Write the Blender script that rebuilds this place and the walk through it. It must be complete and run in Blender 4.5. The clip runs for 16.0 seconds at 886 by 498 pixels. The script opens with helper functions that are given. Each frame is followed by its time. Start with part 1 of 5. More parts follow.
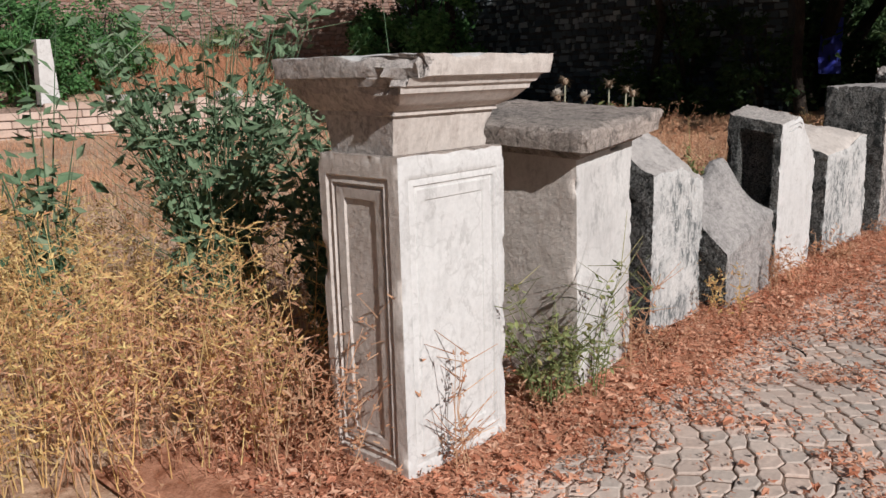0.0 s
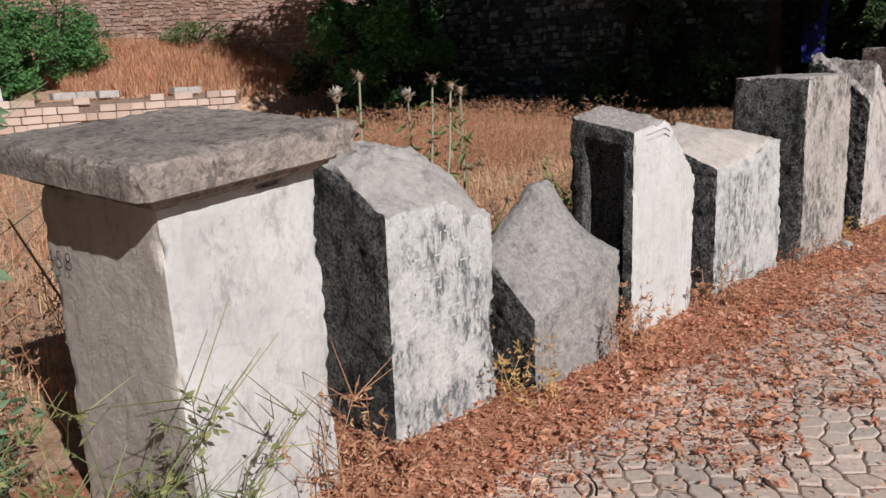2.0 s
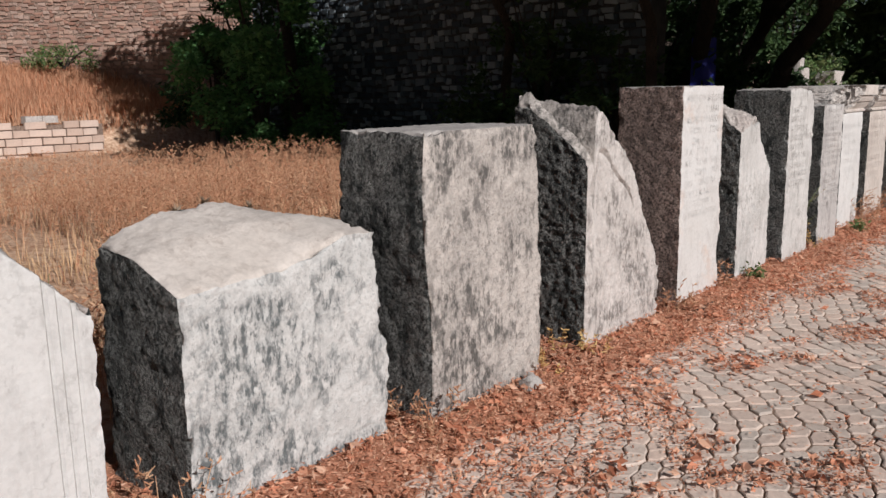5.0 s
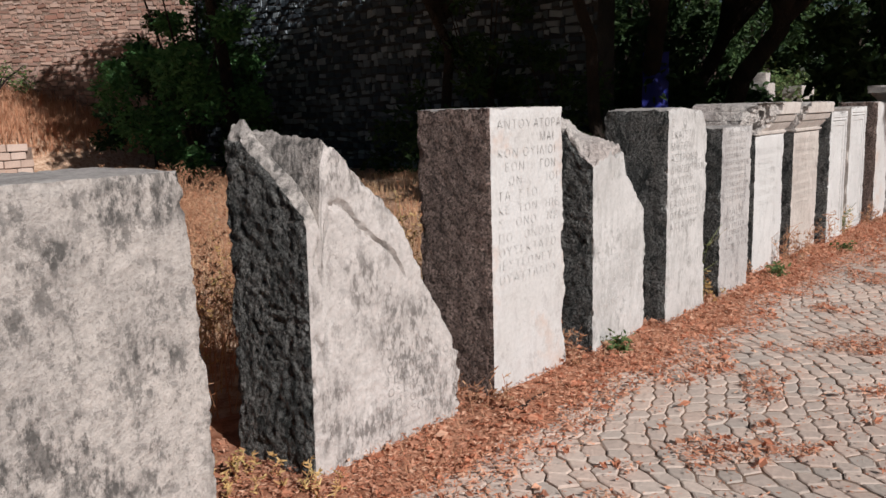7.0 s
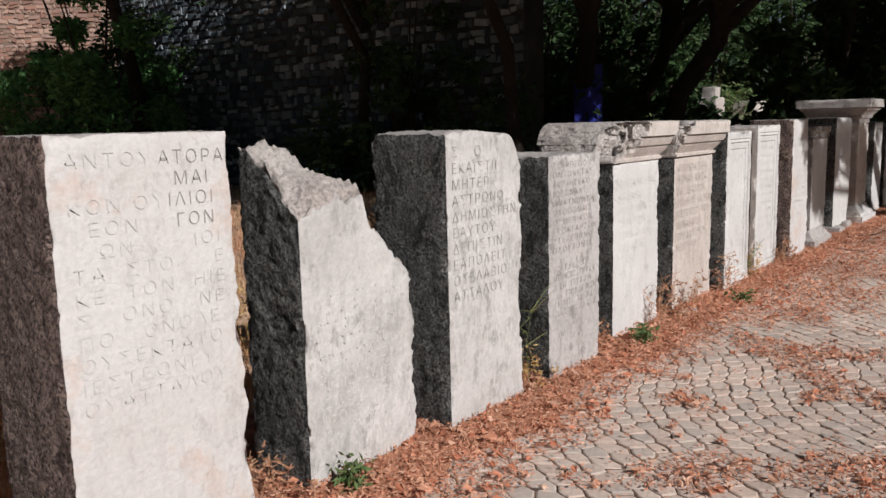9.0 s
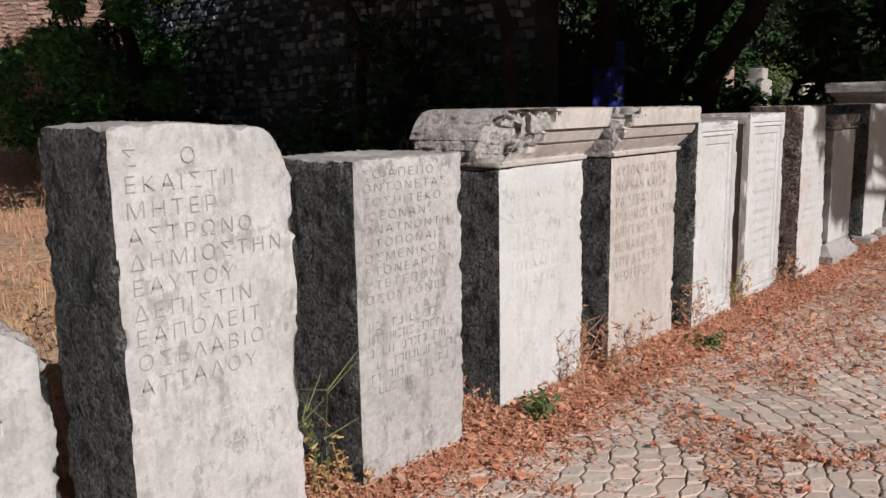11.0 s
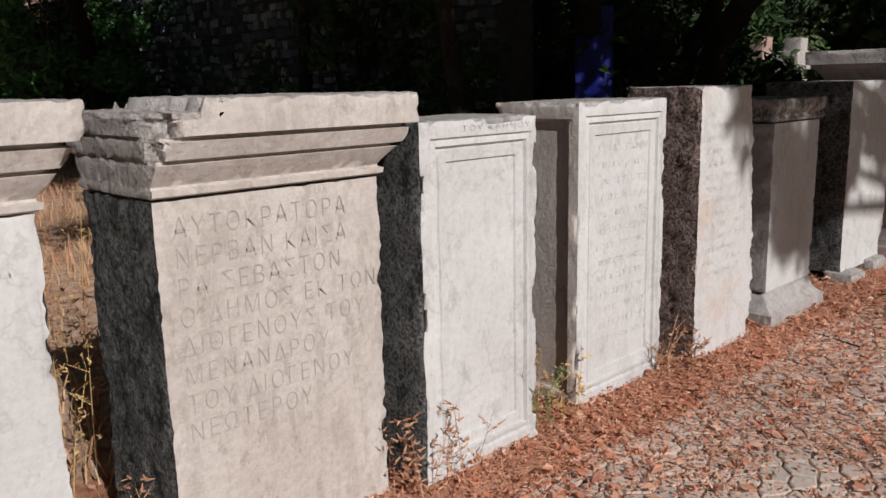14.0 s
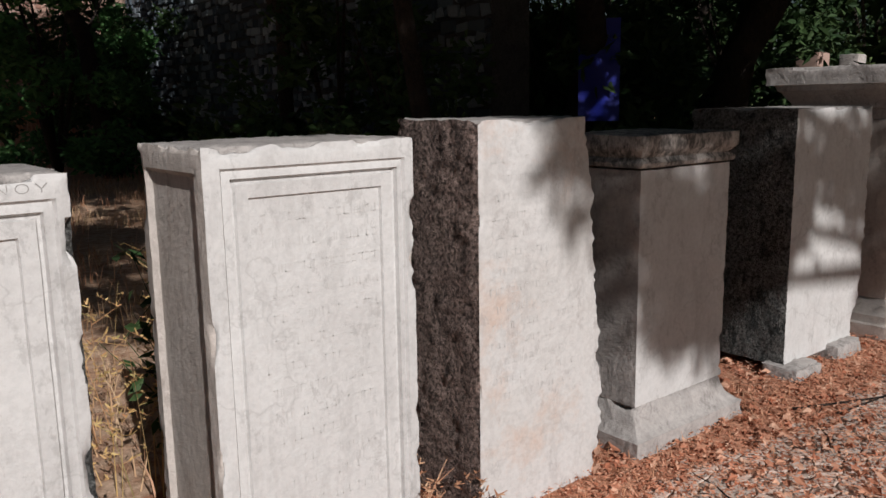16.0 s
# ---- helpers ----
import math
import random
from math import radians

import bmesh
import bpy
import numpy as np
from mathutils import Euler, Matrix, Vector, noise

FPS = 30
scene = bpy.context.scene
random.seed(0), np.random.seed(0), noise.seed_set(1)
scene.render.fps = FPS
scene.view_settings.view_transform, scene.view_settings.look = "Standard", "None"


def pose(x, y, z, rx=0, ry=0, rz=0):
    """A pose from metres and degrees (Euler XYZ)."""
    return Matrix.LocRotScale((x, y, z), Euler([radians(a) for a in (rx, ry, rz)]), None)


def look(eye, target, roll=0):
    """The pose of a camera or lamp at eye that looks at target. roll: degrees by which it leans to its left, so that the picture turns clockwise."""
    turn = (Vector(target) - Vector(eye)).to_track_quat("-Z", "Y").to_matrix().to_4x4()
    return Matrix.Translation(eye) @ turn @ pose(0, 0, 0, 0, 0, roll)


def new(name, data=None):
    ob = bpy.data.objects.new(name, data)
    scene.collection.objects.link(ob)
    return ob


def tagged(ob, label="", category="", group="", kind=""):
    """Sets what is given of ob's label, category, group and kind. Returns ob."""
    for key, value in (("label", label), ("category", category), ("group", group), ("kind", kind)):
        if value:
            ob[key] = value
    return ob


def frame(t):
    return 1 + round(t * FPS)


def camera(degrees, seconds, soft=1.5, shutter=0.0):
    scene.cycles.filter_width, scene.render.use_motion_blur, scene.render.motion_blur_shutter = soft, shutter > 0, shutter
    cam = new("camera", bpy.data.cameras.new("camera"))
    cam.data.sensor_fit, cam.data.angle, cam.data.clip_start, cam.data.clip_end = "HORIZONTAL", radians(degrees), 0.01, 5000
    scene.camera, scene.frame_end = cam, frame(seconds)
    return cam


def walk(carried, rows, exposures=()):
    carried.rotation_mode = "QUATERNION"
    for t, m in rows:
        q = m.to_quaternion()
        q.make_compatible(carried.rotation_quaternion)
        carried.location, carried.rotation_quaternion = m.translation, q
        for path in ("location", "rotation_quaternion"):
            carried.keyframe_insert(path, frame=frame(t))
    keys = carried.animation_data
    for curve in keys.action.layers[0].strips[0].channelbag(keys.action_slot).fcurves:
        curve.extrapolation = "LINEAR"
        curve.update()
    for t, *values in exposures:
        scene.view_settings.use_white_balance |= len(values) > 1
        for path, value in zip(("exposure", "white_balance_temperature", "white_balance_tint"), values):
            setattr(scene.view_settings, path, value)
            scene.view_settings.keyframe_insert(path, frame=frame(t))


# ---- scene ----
cam = camera(57.0, 16.0)
METRES, EYE, TILT, LEAN, TURN = 15.5, 1.44, -0.77, 0.73, -46.4
ROWS = [
    (0.0, 0.0, 0.0, 0.0, -0.15, -11.47, 0.72),
    (0.5, 0.0219, 0.0239, -0.0016, 2.09, -11.99, 0.9),
    (1.0, 0.0414, 0.0448, -0.0008, 1.89, -11.77, 1.71),
    (1.5, 0.066, 0.0654, -0.0014, 2.03, -12.06, 1.47),
    (2.0, 0.086, 0.0915, -0.0003, 0.25, -11.96, 1.32),
    (2.5, 0.1124, 0.1117, -0.0002, 0.22, -11.63, 1.45),
    (3.0, 0.1344, 0.1345, -0.001, 0.29, -11.15, 1.3),
    (3.5, 0.156, 0.1581, 0.0008, -1.4, -10.52, 0.95),
    (4.0, 0.1824, 0.1782, 0.0012, -1.53, -10.43, 0.58),
    (4.5, 0.2033, 0.2051, 0.0016, -2.47, -10.34, 0.54),
    (5.0, 0.2295, 0.2246, 0.0022, -3.16, -9.88, 0.39),
    (7.5, 0.336, 0.3275, 0.0061, -4.14, -8.64, 1.03),
    (8.0, 0.3602, 0.3489, 0.0073, -4.49, -8.75, 1.0),
    (8.5, 0.3782, 0.3742, 0.0086, -5.46, -8.4, 0.77),
    (9.0, 0.4016, 0.3958, 0.0085, -5.81, -7.8, 0.76),
    (11.5, 0.5007, 0.5068, 0.0114, -0.47, -9.37, -0.05),
    (12.0, 0.5225, 0.5311, 0.013, 0.52, -9.53, -0.24),
    (12.5, 0.5391, 0.5583, 0.0147, 0.61, -9.51, -0.12),
    (13.0, 0.5613, 0.5815, 0.0149, 1.21, -9.71, 0.01),
    (13.5, 0.5827, 0.6075, 0.0143, 1.84, -10.39, 0.27),
    (14.0, 0.6019, 0.6297, 0.0145, 2.1, -10.63, 0.52),
    (14.5, 0.6258, 0.6534, 0.0163, 3.99, -10.63, 0.5),
    (15.0, 0.6449, 0.6769, 0.0176, 5.54, -9.75, 0.74),
    (15.5, 0.668, 0.6957, 0.0186, 6.7, -9.37, 0.63),
    (16.0, 0.6855, 0.7201, 0.0182, 7.06, -9.53, 0.1),
]
walk(cam, [(t, pose(0, 0, EYE, TILT, LEAN, TURN) @ pose(METRES * x, METRES * y, METRES * z, 90 + pitch, roll, yaw)) for t, x, y, z, yaw, pitch, roll in ROWS],
     exposures=[(0.0, 0.10), (5.0, 0.06), (9.0, 0.05), (12.5, 0.0), (14.5, -0.12), (16.0, -0.14)])

# ---------------------------------------------------------------- light
SUN = Vector((-0.20, -0.83, 0.54)).normalized()
world = bpy.data.worlds.new("world")
scene.world = world
world.use_nodes = True
wn = world.node_tree.nodes
sky = wn.new("ShaderNodeTexSky")
sky.sky_type = 'NISHITA'
sky.sun_disc = False
sky.sun_elevation = math.asin(SUN.z)
sky.sun_rotation = math.atan2(SUN.x, SUN.y)
world.node_tree.links.new(sky.outputs[0], wn["Background"].inputs[0])
wn["Background"].inputs[1].default_value = 0.018
sun_data = bpy.data.lights.new("sun", 'SUN')
sun_data.energy, sun_data.angle, sun_data.color = 4.4, radians(0.55), (1.0, 0.96, 0.945)
sun = new("sun", sun_data)
sun.matrix_world = look((0, -30, 30), Vector((0, -30, 30)) - SUN)


# ---------------------------------------------------------------- materials
def nodes_of(name):
    m = bpy.data.materials.new(name)
    m.use_nodes = True
    nt = m.node_tree
    return m, nt, nt.nodes["Principled BSDF"]


def add(nt, kind, links=(), **values):
    n = nt.nodes.new(kind)
    for key, v in values.items():
        if key == "operation":
            n.operation = v
        elif key == "blend":
            n.blend_type = v
        else:
            n.inputs[key.replace("_", " ")].default_value = v
    for socket, out in links:
        nt.links.new(out, n.inputs[socket])
    return n


def ramp(nt, fac, stops):
    n = nt.nodes.new("ShaderNodeValToRGB")
    nt.links.new(fac, n.inputs[0])
    el = n.color_ramp.elements
    while len(el) < len(stops):
        el.new(0.5)
    for e, (p, c) in zip(el, stops):
        e.position = p
        e.color = (c, c, c, 1) if isinstance(c, (int, float)) else (*c, 1)
    return n.outputs[0]


def mix(nt, fac, a, b, blend='MIX'):
    n = nt.nodes.new("ShaderNodeMix")
    n.data_type, n.blend_type = 'RGBA', blend
    for i, v in ((0, fac), (6, a), (7, b)):
        if isinstance(v, bpy.types.NodeSocket):
            nt.links.new(v, n.inputs[i])
        else:
            n.inputs[i].default_value = v if i == 0 else (*v, 1)
    return n.outputs[2]


def coords(nt, scale=(1, 1, 1), shift=True):
    tc = nt.nodes.new("ShaderNodeTexCoord")
    mp = nt.nodes.new("ShaderNodeMapping")
    mp.inputs["Scale"].default_value = scale
    nt.links.new(tc.outputs["Object"], mp.inputs["Vector"])
    if shift:
        oi = nt.nodes.new("ShaderNodeObjectInfo")
        mul = add(nt, "ShaderNodeMath", [(0, oi.outputs["Random"])], operation='MULTIPLY')
        mul.inputs[1].default_value = 37.0
        nt.links.new(mul.outputs[0], mp.inputs["Location"])
    return mp.outputs[0]


def fbm(nt, vec, scale, detail=6, rough=0.6):
    n = add(nt, "ShaderNodeTexNoise", [("Vector", vec)], Scale=scale, Detail=detail, Roughness=rough)
    return n.outputs[0]


def bump(nt, bsdf, parts):
    last = None
    for height, strength, dist in parts:
        b = add(nt, "ShaderNodeBump", [("Height", height)], Strength=strength, Distance=dist)
        if last:
            nt.links.new(last, b.inputs["Normal"])
        last = b.outputs[0]
    nt.links.new(last, bsdf.inputs["Normal"])


def scaled(nt, value, k):
    n = add(nt, "ShaderNodeMath", [(0, value)], operation='MULTIPLY')
    n.inputs[1].default_value = k
    return n.outputs[0]


def product(nt, a, b):
    return add(nt, "ShaderNodeMath", [(0, a), (1, b)], operation='MULTIPLY').outputs[0]


def cells(nt, vec, scale):
    """Distance to the nearest of scattered points: round dents."""
    n = add(nt, "ShaderNodeTexVoronoi", [("Vector", vec)], Scale=scale)
    return n.outputs["Distance"]


def stone_material(name, base, tint, stain, amount=0.5, streaks=0.3, relief=0.5, rough=0.75, spots=0.0, dabs=0.0, veins=0.0, rust=0.0):
    """Weathered marble: clouds of tint, lichen stains, rain streaks, upright lichen dabs, veins, fine pitting with its
    shade put into the colour.
    """
    m, nt, bsdf = nodes_of(name)
    v = coords(nt)
    cloud = ramp(nt, fbm(nt, v, 2.6, 5), [(0.35, 0.0), (0.68, 1.0)])
    col = mix(nt, cloud, base, tint)
    if rust:
        warm = ramp(nt, fbm(nt, v, 3.3, 6, 0.7), [(0.55, 0.0), (0.72, 1.0)])
        col = mix(nt, scaled(nt, warm, rust), col, (0.55, 0.36, 0.26))
    blot = ramp(nt, fbm(nt, coords(nt, (1, 1, 0.6)), 11.0, 9, 0.76), [(0.60 - 0.13 * amount, 0.0), (0.635 - 0.07 * amount, 1.0)])
    col = mix(nt, scaled(nt, blot, min(1.0, amount * 1.4)), col, stain)
    if streaks:
        s = ramp(nt, fbm(nt, coords(nt, (15, 15, 4.0)), 1.0, 6, 0.65), [(0.53, 0.0), (0.60, 1.0)])
        col = mix(nt, scaled(nt, s, streaks), col, stain)
    if dabs:
        region = ramp(nt, fbm(nt, v, 2.8, 4, 0.55), [(0.44, 0.04), (0.53, 1.0)])
        d = ramp(nt, fbm(nt, coords(nt, (1, 1, 0.5)), 19.0, 7, 0.72), [(0.44, 0.0), (0.53, 1.0)])
        grain = ramp(nt, fbm(nt, coords(nt, (1, 1, 0.4)), 46.0, 4, 0.65), [(0.40, 0.25), (0.56, 1.0)])
        d = product(nt, d, grain)
        col = mix(nt, scaled(nt, product(nt, region, d), dabs), col, stain)
        speck = ramp(nt, fbm(nt, v, 70.0, 3, 0.6), [(0.60, 0.0), (0.66, 1.0)])
        col = mix(nt, scaled(nt, speck, dabs * 0.35), col, stain)
    if spots:
        s = ramp(nt, fbm(nt, v, 24.0, 4, 0.7), [(0.56, 0.0), (0.62, 1.0)])
        col = mix(nt, scaled(nt, s, spots), col, stain)
    if veins:
        far = add(nt, "ShaderNodeMath", [(0, fbm(nt, v, 2.1, 6, 0.55))], operation='SUBTRACT')
        far.inputs[1].default_value = 0.5
        line = ramp(nt, add(nt, "ShaderNodeMath", [(0, far.outputs[0])], operation='ABSOLUTE').outputs[0], [(0.0, 1.0), (0.009, 0.0)])
        col = mix(nt, scaled(nt, line, veins), col, stain)
    tooled = relief > 0.8
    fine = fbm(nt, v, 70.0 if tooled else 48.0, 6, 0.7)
    # darkens the colour where the bump dips: painted shade in the pits
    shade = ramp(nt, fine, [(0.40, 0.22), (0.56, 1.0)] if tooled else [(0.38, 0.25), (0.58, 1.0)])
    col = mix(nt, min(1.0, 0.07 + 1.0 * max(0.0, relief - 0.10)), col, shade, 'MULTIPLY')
    nt.links.new(col, bsdf.inputs["Base Color"])
    bsdf.inputs["Roughness"].default_value = rough
    bsdf.inputs["Specular IOR Level"].default_value = 0.3
    heights = [(fbm(nt, v, 26.0, 6, 0.7), min(1, relief), 0.03), (fine, min(1, relief * 1.2), 0.06 if tooled else 0.025)]
    if tooled:
        heights.insert(0, (cells(nt, mixed_vector(nt, v, fbm(nt, v, 14.0, 3)), 34.0), 1.0, 0.09))
    bump(nt, bsdf, heights)
    return m


def mixed_vector(nt, vec, by):
    """A vector pushed about a little by a noise, so that dents are not round."""
    n = nt.nodes.new("ShaderNodeVectorMath")
    n.operation = 'MULTIPLY_ADD'
    nt.links.new(by, n.inputs[0])
    n.inputs[1].default_value = (0.06, 0.09, 0.05)
    nt.links.new(vec, n.inputs[2])
    return n.outputs[0]


def varied_material(name, colours, rough=0.85, per_island=True, translucent=0.0, relief=0.0):
    """Loose small pieces, each with a colour of its own."""
    m, nt, bsdf = nodes_of(name)
    if per_island:
        r = nt.nodes.new("ShaderNodeNewGeometry").outputs["Random Per Island"]
    else:
        r = nt.nodes.new("ShaderNodeObjectInfo").outputs["Random"]
    n = len(colours)
    col = ramp(nt, r, [(i / (n - 1), c) for i, c in enumerate(colours)])
    v = coords(nt, shift=False)
    col = mix(nt, 0.5, col, ramp(nt, fbm(nt, v, 1.1, 5), [(0.3, 0.45), (0.7, 1.0)]), 'MULTIPLY')
    if relief:
        f = fbm(nt, v, 38.0, 6, 0.7)
        col = mix(nt, 0.5, col, ramp(nt, f, [(0.3, 0.5), (0.7, 1.0)]), 'MULTIPLY')
        bump(nt, bsdf, [(f, relief, 0.01)])
    nt.links.new(col, bsdf.inputs["Base Color"])
    bsdf.inputs["Roughness"].default_value = rough
    bsdf.inputs["Specular IOR Level"].default_value = 0.2
    if translucent:
        tr = nt.nodes.new("ShaderNodeBsdfTranslucent")
        nt.links.new(col, tr.inputs[0])
        mx = nt.nodes.new("ShaderNodeMixShader")
        mx.inputs[0].default_value = translucent
        nt.links.new(bsdf.outputs[0], mx.inputs[1])
        nt.links.new(tr.outputs[0], mx.inputs[2])
        nt.links.new(mx.outputs[0], nt.nodes["Material Output"].inputs[0])
    return m


WHITE = stone_material("dressed_marble", (0.62, 0.615, 0.605), (0.55, 0.54, 0.53), (0.31, 0.30, 0.29), 0.26, 0.16, 0.15, veins=0.3)
STAINED = stone_material("stained_white_marble", (0.61, 0.60, 0.585), (0.50, 0.49, 0.48), (0.22, 0.215, 0.21), 0.28, 0.16, 0.15, dabs=0.25, veins=0.2)
RUSTED = stone_material("rust_stained_marble", (0.61, 0.60, 0.59), (0.55, 0.53, 0.51), (0.32, 0.29, 0.28), 0.24, 0.14, 0.17, veins=0.2, rust=0.55)
CREAM = stone_material("cream_marble", (0.60, 0.55, 0.51), (0.52, 0.47, 0.43), (0.28, 0.23, 0.20), 0.28, 0.24, 0.2, dabs=0.2)
STREAKED = stone_material("streaked_marble", (0.62, 0.61, 0.595), (0.53, 0.53, 0.52), (0.085, 0.10, 0.105), 0.34, 0.12, 0.3, spots=0.35, dabs=0.9)
SPOTTED = stone_material("spotted_marble", (0.60, 0.55, 0.51), (0.47, 0.43, 0.40), (0.10, 0.095, 0.09), 0.45, 0.2, 0.4, spots=0.5, dabs=0.95)
PATCHED = stone_material("patchy_marble", (0.62, 0.605, 0.59), (0.50, 0.485, 0.47), (0.26, 0.25, 0.235), 0.4, 0.22, 0.22, spots=0.2, dabs=0.4)
GREYED = stone_material("grey_weathered_marble", (0.48, 0.45, 0.43), (0.38, 0.36, 0.345), (0.20, 0.185, 0.175), 0.4, 0.2, 0.3, spots=0.3, veins=0.4)
GREY = stone_material("grey_limestone", (0.45, 0.425, 0.41), (0.36, 0.345, 0.335), (0.20, 0.19, 0.185), 0.5, 0.1, 0.5, spots=0.5, veins=0.5)
# lichened rough sides, coloured darker also for the dim light they get
ROUGH = stone_material("rough_lichened_shaded_stone", (0.44, 0.43, 0.41), (0.24, 0.25, 0.245), (0.04, 0.05, 0.05), 0.6, 0.0, 1.0, 0.9, spots=0.45)
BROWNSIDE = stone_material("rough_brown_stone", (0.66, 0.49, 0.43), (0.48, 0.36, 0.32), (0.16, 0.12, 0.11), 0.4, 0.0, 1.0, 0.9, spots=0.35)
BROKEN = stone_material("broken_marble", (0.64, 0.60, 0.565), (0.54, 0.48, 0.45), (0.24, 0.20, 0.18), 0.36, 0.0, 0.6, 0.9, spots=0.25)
DULL = stone_material("dull_stained_marble", (0.56, 0.54, 0.525), (0.44, 0.42, 0.41), (0.19, 0.18, 0.175), 0.42, 0.25, 0.26, dabs=0.22, rust=0.15)
SPLIT = stone_material("split_weathered_marble", (0.62, 0.58, 0.555), (0.52, 0.48, 0.455), (0.17, 0.155, 0.145), 0.3, 0.12, 0.28, spots=0.15, dabs=0.9)
SLABTOP = stone_material("lichened_slab", (0.54, 0.46, 0.41), (0.38, 0.34, 0.31), (0.13, 0.12, 0.11), 0.5, 0.25, 0.6, 0.9, spots=0.5, veins=0.6)


def plain_material(name, colour, rough=0.8, change=0.6):
    m, nt, bsdf = nodes_of(name)
    v = coords(nt)
    nt.links.new(mix(nt, change, colour, ramp(nt, fbm(nt, v, 30, 5), [(0.3, 0.5), (0.7, 1.0)]), 'MULTIPLY'), bsdf.inputs["Base Color"])
    bsdf.inputs["Roughness"].default_value = rough
    return m


# letter tones, darker than the marble they lie flat on
INK = plain_material("carved_letter_tone", (0.36, 0.345, 0.33), change=0.5)
FAINT = plain_material("worn_letter_tone", (0.565, 0.555, 0.54), change=0.25)
PAINT = plain_material("black_paint", (0.02, 0.02, 0.02))
BARK = stone_material("bark", (0.12, 0.09, 0.07), (0.08, 0.06, 0.05), (0.05, 0.04, 0.04), 0.5, 0.7, 1.0, 0.95)
COBBLE = varied_material("cobble", [(0.70, 0.55, 0.47), (0.80, 0.66, 0.57), (0.62, 0.54, 0.48), (0.82, 0.64, 0.54), (0.70, 0.59, 0.52)], 0.75, relief=0.6)
COBBLE_PIECE = varied_material("cobble_piece", [(0.70, 0.55, 0.47), (0.80, 0.66, 0.57), (0.62, 0.54, 0.48), (0.82, 0.64, 0.54), (0.70, 0.59, 0.52)], 0.75, False, relief=0.6)
LITTER = varied_material("dead_leaves", [(0.72, 0.32, 0.20), (0.54, 0.21, 0.12), (0.82, 0.46, 0.31), (0.38, 0.14, 0.08), (0.88, 0.57, 0.41), (0.64, 0.27, 0.16)], 0.8, translucent=0.2)
STRAW = varied_material("dry_straw", [(0.78, 0.53, 0.32), (0.64, 0.40, 0.23), (0.84, 0.63, 0.41), (0.52, 0.31, 0.18)], 0.85, translucent=0.2)
RUSSET = varied_material("dry_russet_grass", [(0.74, 0.40, 0.25), (0.60, 0.30, 0.17), (0.80, 0.50, 0.33), (0.48, 0.23, 0.13)], 0.85, translucent=0.2)
LEAF = varied_material("green_leaves", [(0.03, 0.06, 0.025), (0.05, 0.10, 0.035), (0.075, 0.125, 0.045), (0.025, 0.05, 0.025)], 0.6, translucent=0.25)
LEAF_BRIGHT = varied_material("bright_green_leaves", [(0.10, 0.18, 0.06), (0.15, 0.22, 0.08), (0.20, 0.24, 0.10), (0.07, 0.12, 0.05)], 0.6, translucent=0.25)
THISTLE = varied_material("thistle_leaves", [(0.15, 0.25, 0.14), (0.22, 0.32, 0.19), (0.10, 0.18, 0.10), (0.32, 0.39, 0.25)], 0.6, translucent=0.15)
BRICKS = varied_material("pale_brick", [(0.62, 0.47, 0.39), (0.72, 0.57, 0.49), (0.52, 0.38, 0.31), (0.76, 0.63, 0.55)], 0.9, False, relief=0.7)
MORTAR = stone_material("mortar", (0.34, 0.25, 0.20), (0.28, 0.20, 0.16), (0.15, 0.11, 0.09), 0.4, 0.0, 0.8, 0.95)
REDSTONE = varied_material("red_rubble", [(0.44, 0.25, 0.19), (0.60, 0.42, 0.34), (0.30, 0.17, 0.13), (0.54, 0.40, 0.34), (0.38, 0.20, 0.15)], 0.9, relief=0.7)
# rubble darkened and blued in its colour to deepen the tree shade
DARKSTONE = varied_material("shade_toned_rubble", [(0.15, 0.19, 0.22), (0.06, 0.08, 0.10), (0.42, 0.48, 0.52), (0.10, 0.13, 0.15), (0.05, 0.06, 0.08)], 0.9, relief=0.7)
BLUE = plain_material("blue_sheet", (0.01, 0.02, 0.3), 0.6)


def ground_material(name, a, b, c):
    m, nt, bsdf = nodes_of(name)
    v = coords(nt, shift=False)
    col = mix(nt, ramp(nt, fbm(nt, v, 0.35, 6), [(0.35, 0.0), (0.65, 1.0)]), a, b)
    col = mix(nt, ramp(nt, fbm(nt, v, 9.0, 8, 0.75), [(0.42, 0.0), (0.62, 1.0)]), col, c)
    fine = fbm(nt, v, 60, 5, 0.7)
    col = mix(nt, 0.5, col, ramp(nt, fine, [(0.3, 0.4), (0.7, 1.0)]), 'MULTIPLY')
    nt.links.new(col, bsdf.inputs["Base Color"])
    bsdf.inputs["Roughness"].default_value = 0.95
    bsdf.inputs["Specular IOR Level"].default_value = 0.1
    bump(nt, bsdf, [(fbm(nt, v, 8.0, 8, 0.7), 0.8, 0.03), (fine, 0.8, 0.01)])
    return m


DRIFT = ground_material("leaf_mould", (0.58, 0.27, 0.17), (0.70, 0.38, 0.25), (0.34, 0.14, 0.08))
# mortar for the wall under the trees, with the shade put into its colour
DARKMORTAR = stone_material("shade_toned_mortar", (0.09, 0.09, 0.09), (0.06, 0.06, 0.065), (0.03, 0.03, 0.03), 0.4, 0.0, 0.8, 0.95)
EARTH = ground_material("dry_grass_earth", (0.66, 0.43, 0.30), (0.80, 0.60, 0.44), (0.42, 0.23, 0.14))
JOINT = ground_material("cobble_joint_dirt", (0.36, 0.26, 0.20), (0.44, 0.32, 0.25), (0.20, 0.135, 0.10))


# ---------------------------------------------------------------- mesh helpers
def part(name, bm, material, parent=None, label="", smooth=None):
    me = bpy.data.meshes.new(name)
    bm.to_mesh(me)
    bm.free()
    return link_mesh(name, me, material, parent, label, smooth)


